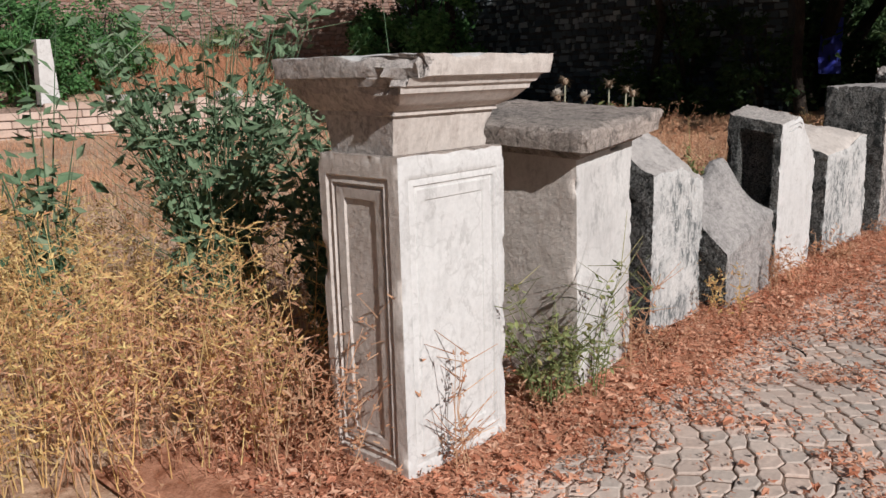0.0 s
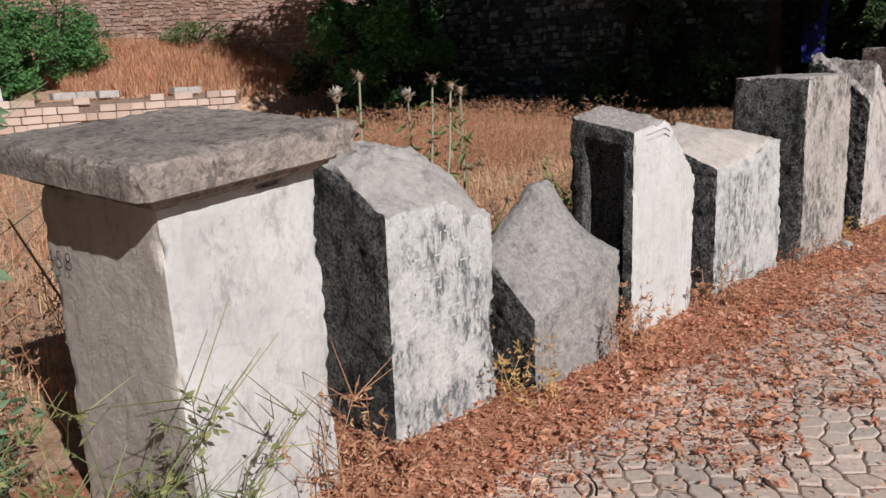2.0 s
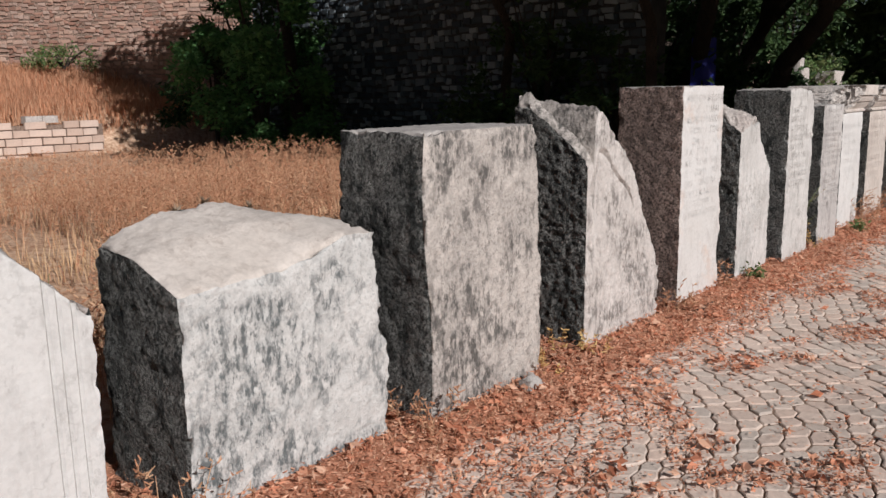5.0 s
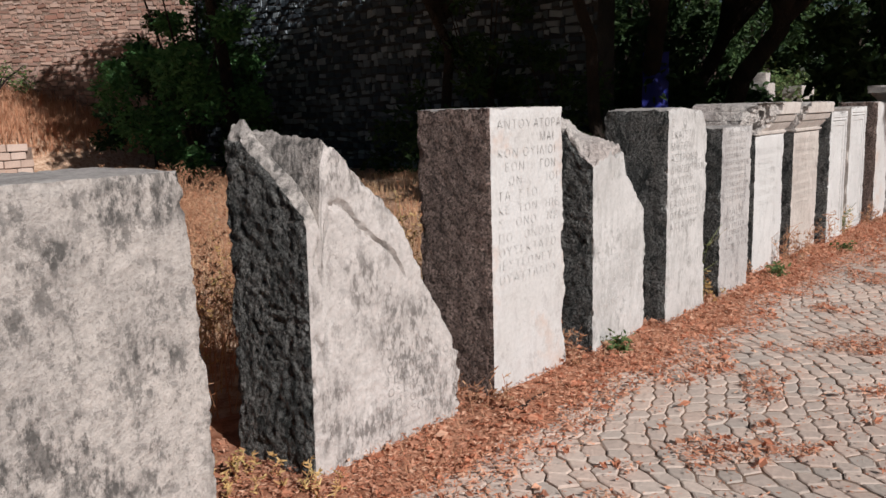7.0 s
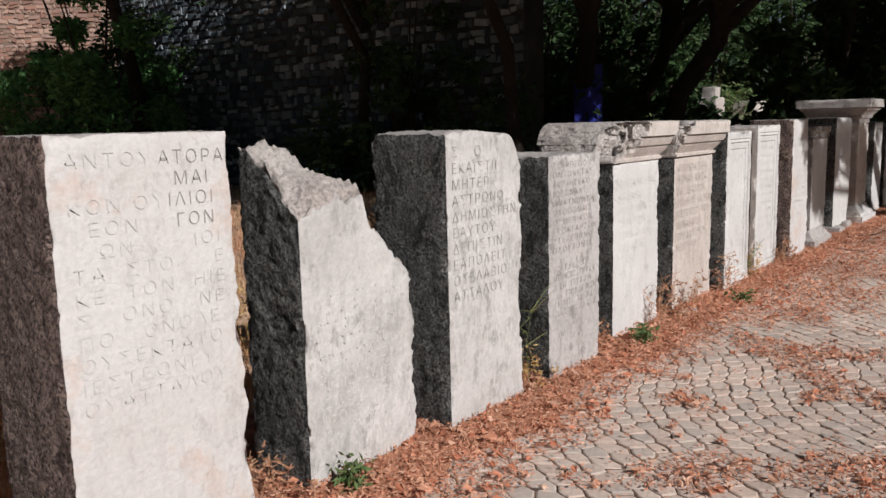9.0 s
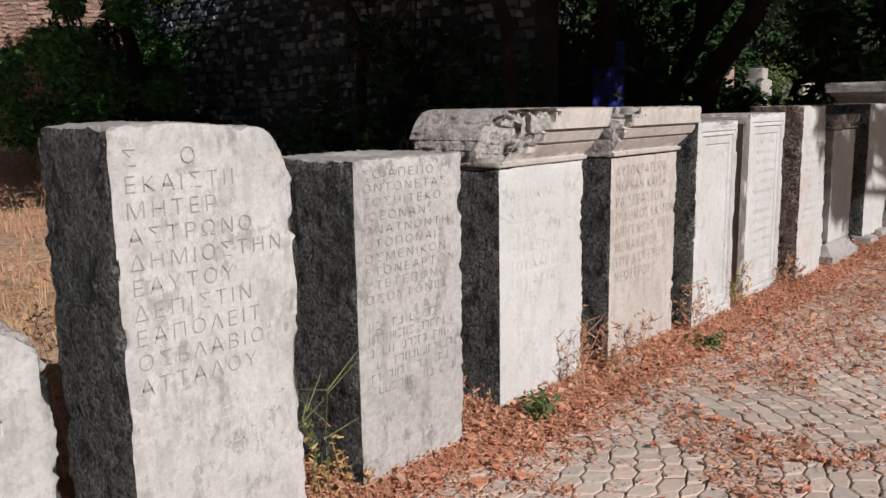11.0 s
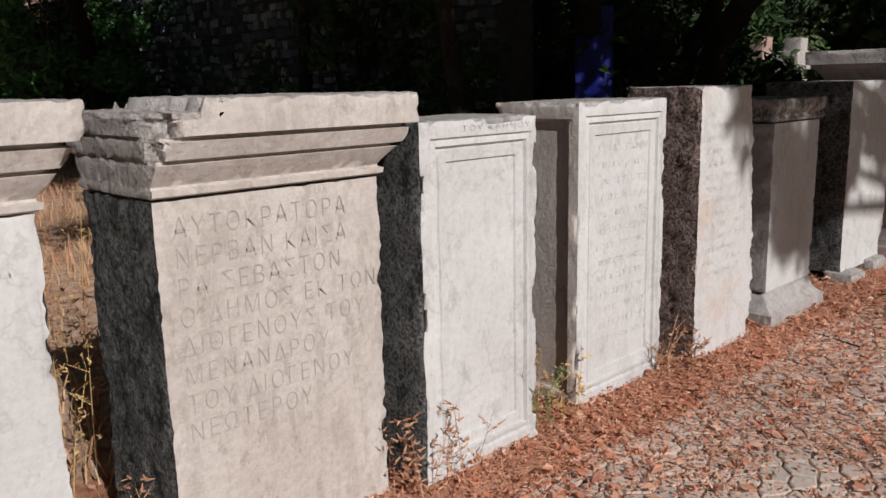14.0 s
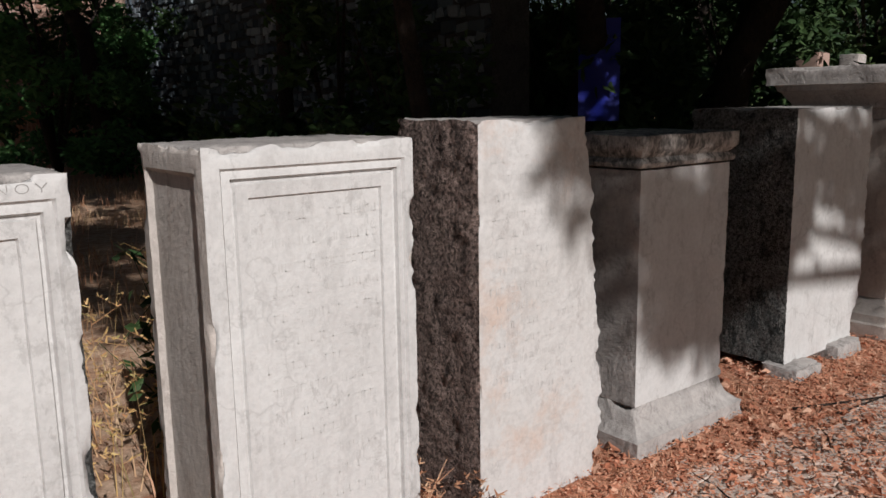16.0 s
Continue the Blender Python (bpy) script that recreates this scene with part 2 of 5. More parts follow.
def link_mesh(name, me, material, parent=None, label="", smooth=None):
    for m in (material if isinstance(material, (list, tuple)) else [material]):
        me.materials.append(m)
    if smooth is not None:
        me.polygons.foreach_set("use_smooth", [True] * len(me.polygons))
        me.set_sharp_from_angle(angle=radians(smooth))
    ob = new(name, me)
    if parent:
        ob.parent = parent
    if label:
        tagged(ob, label)
    return ob


def thing(name, x, y, z, label, category, group="", kind="", rz=0):
    ob = new(name)
    ob.matrix_basis = pose(x, y, z, 0, 0, rz)
    ob.empty_display_size = 0.2
    return tagged(ob, label, category, group, kind)


def raw_mesh(name, verts, faces, material, parent=None, label="", smooth=None):
    me = bpy.data.meshes.new(name)
    me.from_pydata(verts, [], faces)
    me.update()
    return link_mesh(name, me, material, parent, label, smooth)


def lerp_table(table, x):
    """Straight lines between the (x, value) pairs of a table."""
    if x <= table[0][0]:
        return table[0][1]
    for (a, p), (b, q) in zip(table, table[1:]):
        if x <= b:
            return p + (q - p) * (x - a) / max(b - a, 1e-6)
    return table[-1][1]


def steps(a, b, res, extra=()):
    """Grid lines from a to b with close pairs at the ends and the extra lines."""
    n = max(2, round((b - a) / res))
    pts = [a + (b - a) * i / n for i in range(n + 1)] + [a + 0.007, a + 0.022, b - 0.007, b - 0.022]
    must = [p for p in extra if a < p < b]
    pts = [p for p in pts if p in (a, b) or all(abs(p - q) > 0.012 for q in must)] + must
    return sorted(set(round(p, 5) for p in pts if a <= p <= b))


def stone(name, parent, w, d, h, mats, z0=0.0, top=None, left=None, right=None, out=None, relief=None, side_relief=None,
          xl=(), zl=(), yl=(), rough=(0.0015, 0.008, 0.006), chip=0.014, seed=0.0, res=0.02, wear=None, label="", back_out=True, left_out=1.0):
    """A dressed or broken block: a gridded box, w wide, d deep, from z0 to h, its front at y = 0 and its left side at x = 0.
    top(x, y): height; left(z), right(z): shifts of the sides; out(z): moulding that stands out; relief(x, z): depth of
    carving in the front; side_relief(y, z): the same on the left side; rough: unevenness of front, sides and top."""
    xs, ys, zs = steps(0, w, res, xl), steps(0, d, res * 1.2, yl), steps(z0, h, res, zl)
    nx, ny, nz = len(xs), len(ys), len(zs)
    verts, index, faces, slots, torn = [], {}, [], [], set()
    off = Vector((seed * 7.3, seed * 3.1, seed * 5.7))

    def vert(i, j, k):
        key = (i, j, k)
        if key in index:
            return index[key]
        x, y, z = xs[i], ys[j], zs[k]
        px, py = x, y
        hh = top(x, y) if top else h
        pz = z0 + (z - z0) * (hh - z0) / (h - z0)
        if left:
            px += left(pz) * (1 - x / w)
        if right:
            px += right(pz) * (x / w)
        if out:
            e = out(z)
            px += -e * left_out if i == 0 else e if i == nx - 1 else e * (2 * x / w - 1) * (left_out if x < w / 2 else 1)
            py += -e if j == 0 else (e if back_out else 0) if j == ny - 1 else e * (2 * y / d - 1)
        if relief and j == 0:
            py += relief(x, z)
        if side_relief and i == 0:
            px += side_relief(y, z)
        p = Vector((px, py, pz))
        n = Vector((0, 0, 0))
        amp = 0.0
        near = [(x, Vector((-1, 0, 0))), (w - x, Vector((1, 0, 0))), (y, Vector((0, -1, 0))), (d - y, Vector((0, 1, 0))), (h - z, Vector((0, 0, 1)))]
        for dist, normal in near:
            if dist < 1e-5:
                n += normal
                amp = max(amp, rough[2] if normal.z else rough[0] if normal.y < 0 else rough[1])
        if n.length:
            n.normalize()
        q = p + off
        big = noise.noise(q * 4.0) * 0.25 + noise.noise(q * 11.0) * 0.22 + noise.noise(q * 27.0) * 0.42 + noise.noise(q * 52.0) * 0.4
        p = p + n * amp * big * 1.6
        close = sorted(near, key=lambda t: t[0])
        d2 = close[1][0]
        if d2 < 0.03 and chip:
            c = 0.18 + max(0.0, noise.noise(q * 7.0 + Vector((9, 9, 9))) + 0.55 * noise.noise(q * 24.0) - 0.08) * 2.6
            pull = chip * c * (1 - d2 / 0.03)
            for dist, normal in close[:3]:
                if dist < 0.03 and z > z0 + 0.03:
                    p -= normal * pull * (1 - dist / 0.03)
        if wear:
            kept = p.copy()
            p = wear(p)
            if (p - kept).length > 0.012:
                torn.add(len(verts))
        index[key] = len(verts)
        verts.append(p)
        return index[key]

    def sheet(a, b, fn, slot, flip):
        for i in range(a - 1):
            for j in range(b - 1):
                f = [fn(i, j), fn(i + 1, j), fn(i + 1, j + 1), fn(i, j + 1)]
                faces.append(f[::-1] if flip else f)
                slots.append(slot)

    sheet(nx, nz, lambda i, k: vert(i, 0, k), 0, False)
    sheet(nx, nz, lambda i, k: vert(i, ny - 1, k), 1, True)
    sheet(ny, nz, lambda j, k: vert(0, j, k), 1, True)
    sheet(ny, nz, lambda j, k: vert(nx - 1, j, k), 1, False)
    sheet(nx, ny, lambda i, j: vert(i, j, nz - 1), 2, False)
    sheet(nx, ny, lambda i, j: vert(i, j, 0), 1, True)
    me = bpy.data.meshes.new(name)
    me.from_pydata(verts, [], faces)
    me.update()
    if torn:
        slots = [1 if sum(v in torn for v in f) > 2 else sl for f, sl in zip(faces, slots)]
    me.polygons.foreach_set("material_index", slots)
    return link_mesh(name, me, mats, parent, label, 42)


def panel(x0, x1, z0, z1, rings):
    """Relief of a framed panel: rings are (inset, depth) steps from the panel's edge inwards. Gives the relief and its grid lines."""
    def depth(x, z):
        q = min(x - x0, x1 - x, z - z0, z1 - z)
        return lerp_table(rings, q) if q > rings[0][0] - 1e-6 else 0.0
    xl = [v for r, _ in rings for v in (x0 + r, x1 - r)]
    zl = [v for r, _ in rings for v in (z0 + r, z1 - r)]
    return depth, xl, zl


RINGS = [(0.0, 0.0), (0.007, 0.011), (0.018, 0.007), (0.028, 0.004), (0.033, 0.018), (0.040, 0.019), (0.045, 0.010), (0.082, 0.012), (0.086, 0.021), (0.096, 0.021)]


def moulding(table):
    """Outline of a moulding, as (height, how far it stands out), and its grid lines."""
    return (lambda z: lerp_table(table, z)), [z for z, _ in table]


def inscription(parent, lines, x, z, size, gap, width=None, y=-0.0012, material=None, name="inscription", label="shallow carved Greek letters", turn=None):
    """Carved lines of writing, set on the face as thin letters."""
    cu = bpy.data.curves.new(name, 'FONT')
    cu.body = "\n".join(lines)
    cu.size = size
    cu.space_line = gap
    cu.space_character = 1.25
    cu.resolution_u = 2
    cu.offset = -0.02 * size
    cu.body = cu.body.replace("Κ", "K")
    tmp = bpy.data.objects.new(name, cu)
    scene.collection.objects.link(tmp)
    me = bpy.data.meshes.new_from_object(tmp.evaluated_get(bpy.context.evaluated_depsgraph_get()))
    bpy.data.objects.remove(tmp)
    bpy.data.curves.remove(cu)
    me.name = name
    me.materials.clear()
    ob = tagged(link_mesh(name, me, material or INK, parent, label), kind="stuff")
    ob.matrix_basis = pose(x, y, z, 90, 0, 0) if turn is None else turn
    if width:
        span = max(v.co.x for v in me.vertices)
        ob.matrix_basis = ob.matrix_basis @ Matrix.Diagonal((width / span, 1, 1, 1))
    return ob


def bars(parent, x0, x1, z_top, count, pitch, height, seed, material=None):
    """Lines of worn writing that can't be read, as rows of short carved strokes."""
    rng = random.Random(seed)
    verts, faces = [], []
    for r in range(count):
        z = z_top - r * pitch
        x = x0 + rng.uniform(0, 0.02)
        while x < x1 - 0.02:
            wd = rng.uniform(0.4, 0.8) * height
            if rng.random() < 0.75:
                n = len(verts)
                t = height * 0.13
                for a, b, c, e in rng.sample([(0, 0, t, height), (0, height - t, wd, height), (0, 0, wd, t), (wd - t, 0, wd, height)], 2):
                    n = len(verts)
                    verts += [(x + a, 0, z + b), (x + c, 0, z + b), (x + c, 0, z + e), (x + a, 0, z + e)]
                    faces.append((n, n + 1, n + 2, n + 3))
            x += wd + height * 0.35
    ob = raw_mesh("inscription", verts, faces, material or FAINT, parent, "worn unreadable carved lines")
    ob.location.y = -0.0012
    tagged(ob, kind="stuff")
    return ob


# ---------------------------------------------------------------- ground and pavement
def sheet_mesh(x0, x1, y0, y1, step, height):
    nx, ny = round((x1 - x0) / step), round((y1 - y0) / step)
    verts = [(x0 + (x1 - x0) * i / nx, y0 + (y1 - y0) * j / ny, 0) for j in range(ny + 1) for i in range(nx + 1)]
    verts = [(x, y, height(x, y)) for x, y, _ in verts]
    faces = [(j * (nx + 1) + i, j * (nx + 1) + i + 1, (j + 1) * (nx + 1) + i + 1, (j + 1) * (nx + 1) + i) for j in range(ny) for i in range(nx)]
    return verts, faces


def mound_height(x, y):
    """The grassy bank behind the low wall."""
    edge = 27.45 - 0.1 * (x - 9)
    up = max(0.0, min(1.0, (y - edge) / 3.5))
    side = max(0.0, min(1.0, (x - 7.0) / 3.0)) * max(0.0, min(1.0, (30.0 - x) / 6.0))
    tall = 0.9 + 1.6 * max(0.0, min(1.0, (x - 12.5) / 3.5))
    return (0.75 * min(1.0, up * 8) + (tall - 0.75) * up ** 0.7) * side if up > 0 else 0.0


def ground_height(x, y):
    h = 0.05 * noise.noise(Vector((x * 0.4, y * 0.4, 0))) + 0.02 * noise.noise(Vector((x * 1.7, y * 1.7, 3)))
    if y < 2.6:
        h = -0.03
    elif y < 4:
        h = -0.03 + (h + 0.03) * (y - 2.6) / 1.4
    return h + mound_height(x, y) - 0.27 * max(0.0, min(1.0, (y - 9) / 14))


def build_ground():
    verts, faces = sheet_mesh(-60, 110, -60, 110, 0.85, ground_height)
    n = len(verts)
    for x, y in ((-3000, -3000), (3000, -3000), (3000, 3000), (-3000, 3000)):
        verts.append((x, y, -0.03))
    c = [0, 200, 201 * 201 - 1, 201 * 200]
    for i in range(4):
        faces.append((n + i, n + (i + 1) % 4, c[(i + 1) % 4], c[i]))
    ob = raw_mesh("ground", verts, faces, EARTH, None, "", 60)
    tagged(ob, "dry earth with straw-coloured dead grass", "ground", kind="structure")


build_ground()


# ---------------------------------------------------------------- the row of stones
# browner letter tones, a darker and a fainter one
BROWNINK = plain_material("brown_letter_tone", (0.30, 0.275, 0.26), change=0.5)
FAINTBROWN = plain_material("worn_brown_letter_tone", (0.41, 0.37, 0.34), change=0.3)
ROW = "ancient stone blocks set in a row"
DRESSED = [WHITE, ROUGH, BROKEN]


def block(x, y, label, name="inscribed_block", rz=0):
    return thing(name, x, y, 0, label, "stone block", ROW, rz=rz)


def pedestal_with_capital():
    t = block(1.83, 1.95, "white marble pedestal with sunk panels and a broken moulded capital", "pedestal")
    w, d, h = 0.55, 0.42, 1.17
    f, xl, zl = panel(0.045, w - 0.035, 0.05, h - 0.075, RINGS)
    g, yl, zl2 = panel(0.05, d - 0.04, 0.05, h - 0.075, RINGS)
    stone("shaft", t, w, d, h, [WHITE, CREAM, SLABTOP], relief=lambda x, z: 0.55 * f(x, z), side_relief=g, xl=xl, zl=zl + zl2, yl=yl, rough=(0.001, 0.002, 0.003), chip=0.008, seed=1)
    prof, zs = moulding([(1.17, -0.05), (1.30, -0.028), (1.303, -0.012), (1.318, -0.012), (1.32, 0.0), (1.345, 0.035), (1.372, 0.062), (1.376, 0.07), (1.396, 0.075),
                         (1.40, 0.088), (1.425, 0.10), (1.43, 0.125), (1.50, 0.135)])

    def broken(p):
        rag = 0.05 * noise.noise(p * 8) + 0.05 * noise.noise(p * 21) + 0.04 * noise.noise(p * 50)
        c = (p.x + 0.095) * 1.6 + (p.y + 0.135) * 0.75
        cut = 0.21 + 1.7 * rag
        if p.z > 1.24 and c < cut:
            k = (cut - c) * 0.45
            p = p + Vector((k, 0.25 * k, -0.12 * k))
        return p
    stone("capital", t, w, d, 1.50, [CREAM, BROKEN, WHITE], 1.17, out=prof, zl=zs, seed=2, rough=(0.002, 0.003, 0.004), chip=0.010, wear=broken, left_out=0.58, label="moulded marble capital with a broken corner")


def slab_capped_block():
    t = block(2.92, 1.99, "tall white marble block under a wide lichened cap slab", "capped_block", 6)
    w, d = 0.56, 0.62
    stone("shaft", t, w, d, 1.06, [STAINED, CREAM, BROKEN], seed=3, rough=(0.003, 0.004, 0.004), chip=0.016,
          left=lambda z: 0.03 - 0.03 * z, right=lambda z: 0.02 - 0.02 * z, top=lambda x, y: 1.065 + 0.04 * x / w + 0.035 * y / d)
    prof, zs = moulding([(1.06, 0.005), (1.07, 0.02), (1.075, 0.03), (1.088, 0.033), (1.09, 0.045), (1.105, 0.06), (1.11, 0.10), (1.19, 0.105), (1.205, 0.098)])
    slab = stone("cap_slab", t, w, d, 1.205, [SLABTOP, SLABTOP, SLABTOP], 1.06, out=prof, zl=zs, seed=4, rough=(0.004, 0.005, 0.008), chip=0.016, label="brown-grey weathered cap slab")
    slab.matrix_basis = pose(0, 0, 1.06, math.degrees(0.035 / d), -math.degrees(0.04 / w), 0) @ pose(0, 0, -1.06)
    inscription(t, ["458"], 0, 0, 0.085, 1.0, material=PAINT, name="painted_number", label="black painted number",
                turn=pose(-0.012, 0.60, 0.84, 90, 0, -90))


def round_topped_block():
    t = block(3.82, 2.12, "grey-streaked marble block with a sloping broken top")
    def top(x, y):
        back = lerp_table([(0, 1.05), (0.25, 1.10), (0.45, 1.08), (0.6, 0.97)], x)
        front = lerp_table([(0, 0.89), (0.3, 0.9), (0.6, 0.80)], x)
        q = Vector((x * 7, y * 7, 6))
        return lerp_table([(0, front), (0.28, back - 0.01), (0.6, back)], y) + 0.018 * noise.noise(q) + 0.02 * noise.noise(q * 3)
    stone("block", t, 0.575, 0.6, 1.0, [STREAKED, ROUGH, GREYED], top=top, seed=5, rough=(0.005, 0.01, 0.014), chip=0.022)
    bars(t, 0.12, 0.48, 0.74, 5, 0.085, 0.05, 5)


def grey_slab():
    t = block(4.55, 2.03, "dark grey limestone slab with a pointed broken top leaning back", "broken_slab")
    def top(x, y):
        front = lerp_table([(0, 0.34), (0.35, 0.42), (0.66, 0.52)], x)
        back = lerp_table([(0, 0.57), (0.16, 0.69), (0.36, 0.85), (0.46, 0.86), (0.66, 0.60)], x)
        return front + (back - front) * min(1, y / 0.26)
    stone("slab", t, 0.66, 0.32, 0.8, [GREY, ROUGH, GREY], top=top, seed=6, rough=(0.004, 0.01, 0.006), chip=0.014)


def fluted_stele():
    t = block(5.42, 2.09, "white marble stele with a chipped top and grooved edge", "stele")
    w, d = 0.63, 0.38
    def top(x, y):
        a = lerp_table([(0, 1.05), (0.3, 1.09), (0.36, 1.06), (0.45, 0.96), (0.58, 0.82), (0.63, 0.79)], x)
        return a + 0.07 * (y / d) * (1 if x < 0.36 else 0.3)
    def grooves(x, z):
        g = 0.0
        for c in (0.50, 0.535, 0.575):
            g = max(g, 0.009 * max(0.0, 1 - abs(x - c) / 0.008))
        if 0.11 < x < 0.34 and (0.975 < z < 0.985 or 1.005 < z < 1.012):
            g = max(g, 0.012)
        return g
    def hollow(y, z):
        return 0.075 * max(0.0, min(1.0, (y - 0.055) / 0.03)) * max(0.0, min(1.0, (0.30 - y) / 0.02)) * max(0.0, min(1.0, (0.96 - z) / 0.04))
    xl = [c + s for c in (0.50, 0.535, 0.575) for s in (-0.008, 0, 0.008)] + [0.109, 0.111, 0.339, 0.341]
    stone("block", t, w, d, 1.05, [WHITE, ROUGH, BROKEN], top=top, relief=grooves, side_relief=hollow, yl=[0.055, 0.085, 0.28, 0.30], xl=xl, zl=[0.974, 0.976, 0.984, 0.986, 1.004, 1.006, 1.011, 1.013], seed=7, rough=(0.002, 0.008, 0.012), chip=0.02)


def low_block():
    t = block(6.32, 2.09, "low white marble block with a rounded pale top and black stains")
    def top(x, y):
        front = lerp_table([(0, 0.77), (0.45, 0.79), (0.75, 0.87), (0.91, 0.86)], x)
        back = lerp_table([(0, 0.90), (0.25, 0.98), (0.5, 1.0), (0.91, 0.87)], x)
        return lerp_table([(0, front), (0.25, (front + back) / 2 + 0.03), (0.55, back)], y)
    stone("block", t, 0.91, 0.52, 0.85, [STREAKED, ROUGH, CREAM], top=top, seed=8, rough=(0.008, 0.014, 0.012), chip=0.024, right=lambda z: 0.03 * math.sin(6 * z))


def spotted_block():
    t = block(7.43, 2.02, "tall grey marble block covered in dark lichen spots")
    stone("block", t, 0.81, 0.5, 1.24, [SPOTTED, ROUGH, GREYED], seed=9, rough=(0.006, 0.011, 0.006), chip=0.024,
          right=lambda z: 0.05 - 0.06 * abs(z - 0.35), left=lambda z: 0.02 * math.sin(5 * z))


def crack_relief(lines, width, depth):
    """Relief of cracks in a face, each a line of (x, z) points."""
    def carve(x, z):
        best = 9.0
        p = Vector((x, z))
        for line in lines:
            for a, b in zip(line, line[1:]):
                a, b = Vector(a), Vector(b)
                k = max(0.0, min(1.0, (p - a).dot(b - a) / (b - a).length_squared))
                best = min(best, (p - a.lerp(b, k)).length)
        return depth * max(0.0, 1 - best / width)
    return carve


def split_block():
    t = block(8.73, 2.04, "broken marble block, its top split and sloping away", "broken_block")
    def top(x, y):
        front = lerp_table([(0, 0.99), (0.045, 1.02), (0.065, 0.98), (0.085, 1.22), (0.11, 1.30), (0.25, 1.19), (0.46, 1.01), (0.66, 0.69), (0.86, 0.38)], x)
        back = lerp_table([(0, 1.32), (0.055, 1.37), (0.07, 1.24), (0.09, 1.36), (0.25, 1.24), (0.46, 1.03), (0.66, 0.72), (0.86, 0.40)], x)
        q = Vector((x * 9, y * 9, 4))
        return front + (back - front) * min(1, y / 0.4) ** 0.8 + 0.016 * noise.noise(q) + 0.012 * noise.noise(q * 2.7)
    carve = crack_relief([[(0.13, 0.90), (0.20, 0.94), (0.32, 0.90), (0.42, 0.91), (0.52, 0.88)], [(0.07, 1.04), (0.05, 0.92), (0.09, 0.85)], [(0.03, 0.62), (0.10, 0.53)]], 0.016, 0.035)
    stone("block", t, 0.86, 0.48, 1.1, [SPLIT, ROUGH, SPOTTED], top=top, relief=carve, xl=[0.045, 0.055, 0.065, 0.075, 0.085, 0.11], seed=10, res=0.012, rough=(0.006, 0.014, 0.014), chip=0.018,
          left=lambda z: 0.02 * (z - 0.5), right=lambda z: 0.02 * math.sin(9 * z) + 0.02 * noise.noise(Vector((1, 5, z * 22))))
    inscription(t, ["ΟΥΣΠΑΡΟΣΟ", "ΓΕΝΟΣΙΟΝ", "ΟΣΕΝΕΣ", "ΤΟΣΟΜΤΟ", "ΤΟΥΣΟΣΟ"], 0.40, 0.33, 0.05, 1.05, 0.40, y=-0.004)


def tall_inscribed_block():
    t = block(9.87, 2.03, "tall white marble block with a worn Greek inscription")
    stone("block", t, 0.63, 0.45, 1.41, [RUSTED, BROWNSIDE, GREYED], seed=11, rough=(0.0015, 0.010, 0.003), chip=0.010, right=lambda z: 0.03 - 0.02 * z)
    inscription(t, ["ΑΝΤΟΥ", "", "ΚΟΝ ΟΥ", "  ΕΟΝ", "   ΩΝ       ΙΟΙ", "ΤΑ  ΣΤΟ     Ε", "ΚΕ  ΤΟΝ  ΗΙΕ", "Σ   ΟΝΟ   ΝΕ", "ΠΟ   ΟΝΟΔΕ", "ΟΥΣΕΚΤΑΤΟ", "ΙΕΣΤΕΟΝΕΥ", "ΟΥΑΤΤΑΛΟΥ"], 0.05, 1.31, 0.062, 1.10, 0.54, material=FAINT, y=-0.003)
    inscription(t, ["ΑΤΟΡΑ", "  ΜΑΙ", " ΙΛΙΟΙ", "  ΓΟΝ"], 0.36, 1.31, 0.062, 1.10, 0.25, y=-0.0035)


def stepped_broken_block():
    t = block(10.78, 2.0, "broken inscribed marble block with a jagged sloping top", "broken_block")
    def top(x, y):
        ridge = lerp_table([(0, 1.08), (0.12, 1.12), (0.22, 1.15), (0.35, 1.17), (0.39, 1.02), (0.50, 0.92), (0.62, 0.80), (0.66, 0.74)], x)
        q = Vector((x * 8, y * 8, 2))
        rag = 0.035 * noise.noise(q) + 0.03 * noise.noise(q * 2.6) + 0.018 * noise.noise(q * 6)
        return ridge + lerp_table([(0, 0.27), (0.2, 0.18), (0.36, 0.0), (0.66, 0.0)], x) * min(1, y / 0.3) + rag
    stone("block", t, 0.65, 0.34, 1.0, [PATCHED, ROUGH, BROKEN], top=top, xl=[0.35, 0.37, 0.39], seed=12, res=0.015, rough=(0.003, 0.011, 0.018), chip=0.03)
    bars(t, 0.06, 0.52, 0.72, 9, 0.068, 0.042, 8)


def round_shouldered_block():
    t = block(11.61, 1.94, "white marble block with rounded shoulder and Greek letters")
    def top(x, y):
        return 1.375 + 0.01 * math.sin(9 * x) - (0.12 * max(0, (x - 0.50) / 0.1) ** 2 if x > 0.50 else 0)
    stone("block", t, 0.62, 0.45, 1.36, [PATCHED, ROUGH, GREYED], top=top, seed=13, rough=(0.003, 0.010, 0.006), chip=0.018)
    inscription(t, ["Σ    Ο", "ΕΚΑΙΣΤΙΙ", "ΜΗΤΕΡ", "ΑΣΤΡΩΝΟ", "ΔΗΜΙΟΣΤΗΝ", "ΕΑΥΤΟΥ", "ΔΕΠΙΣΤΙΝ", "ΕΑΠΟΛΕΙΤ", "ΟΣΕΛΑΒΙΟ", "ΑΤΤΑΛΟΥ"], 0.035, 1.265, 0.068, 1.08, 0.52, y=-0.003)
    bars(t, 0.3, 0.55, 0.46, 3, 0.06, 0.035, 13)


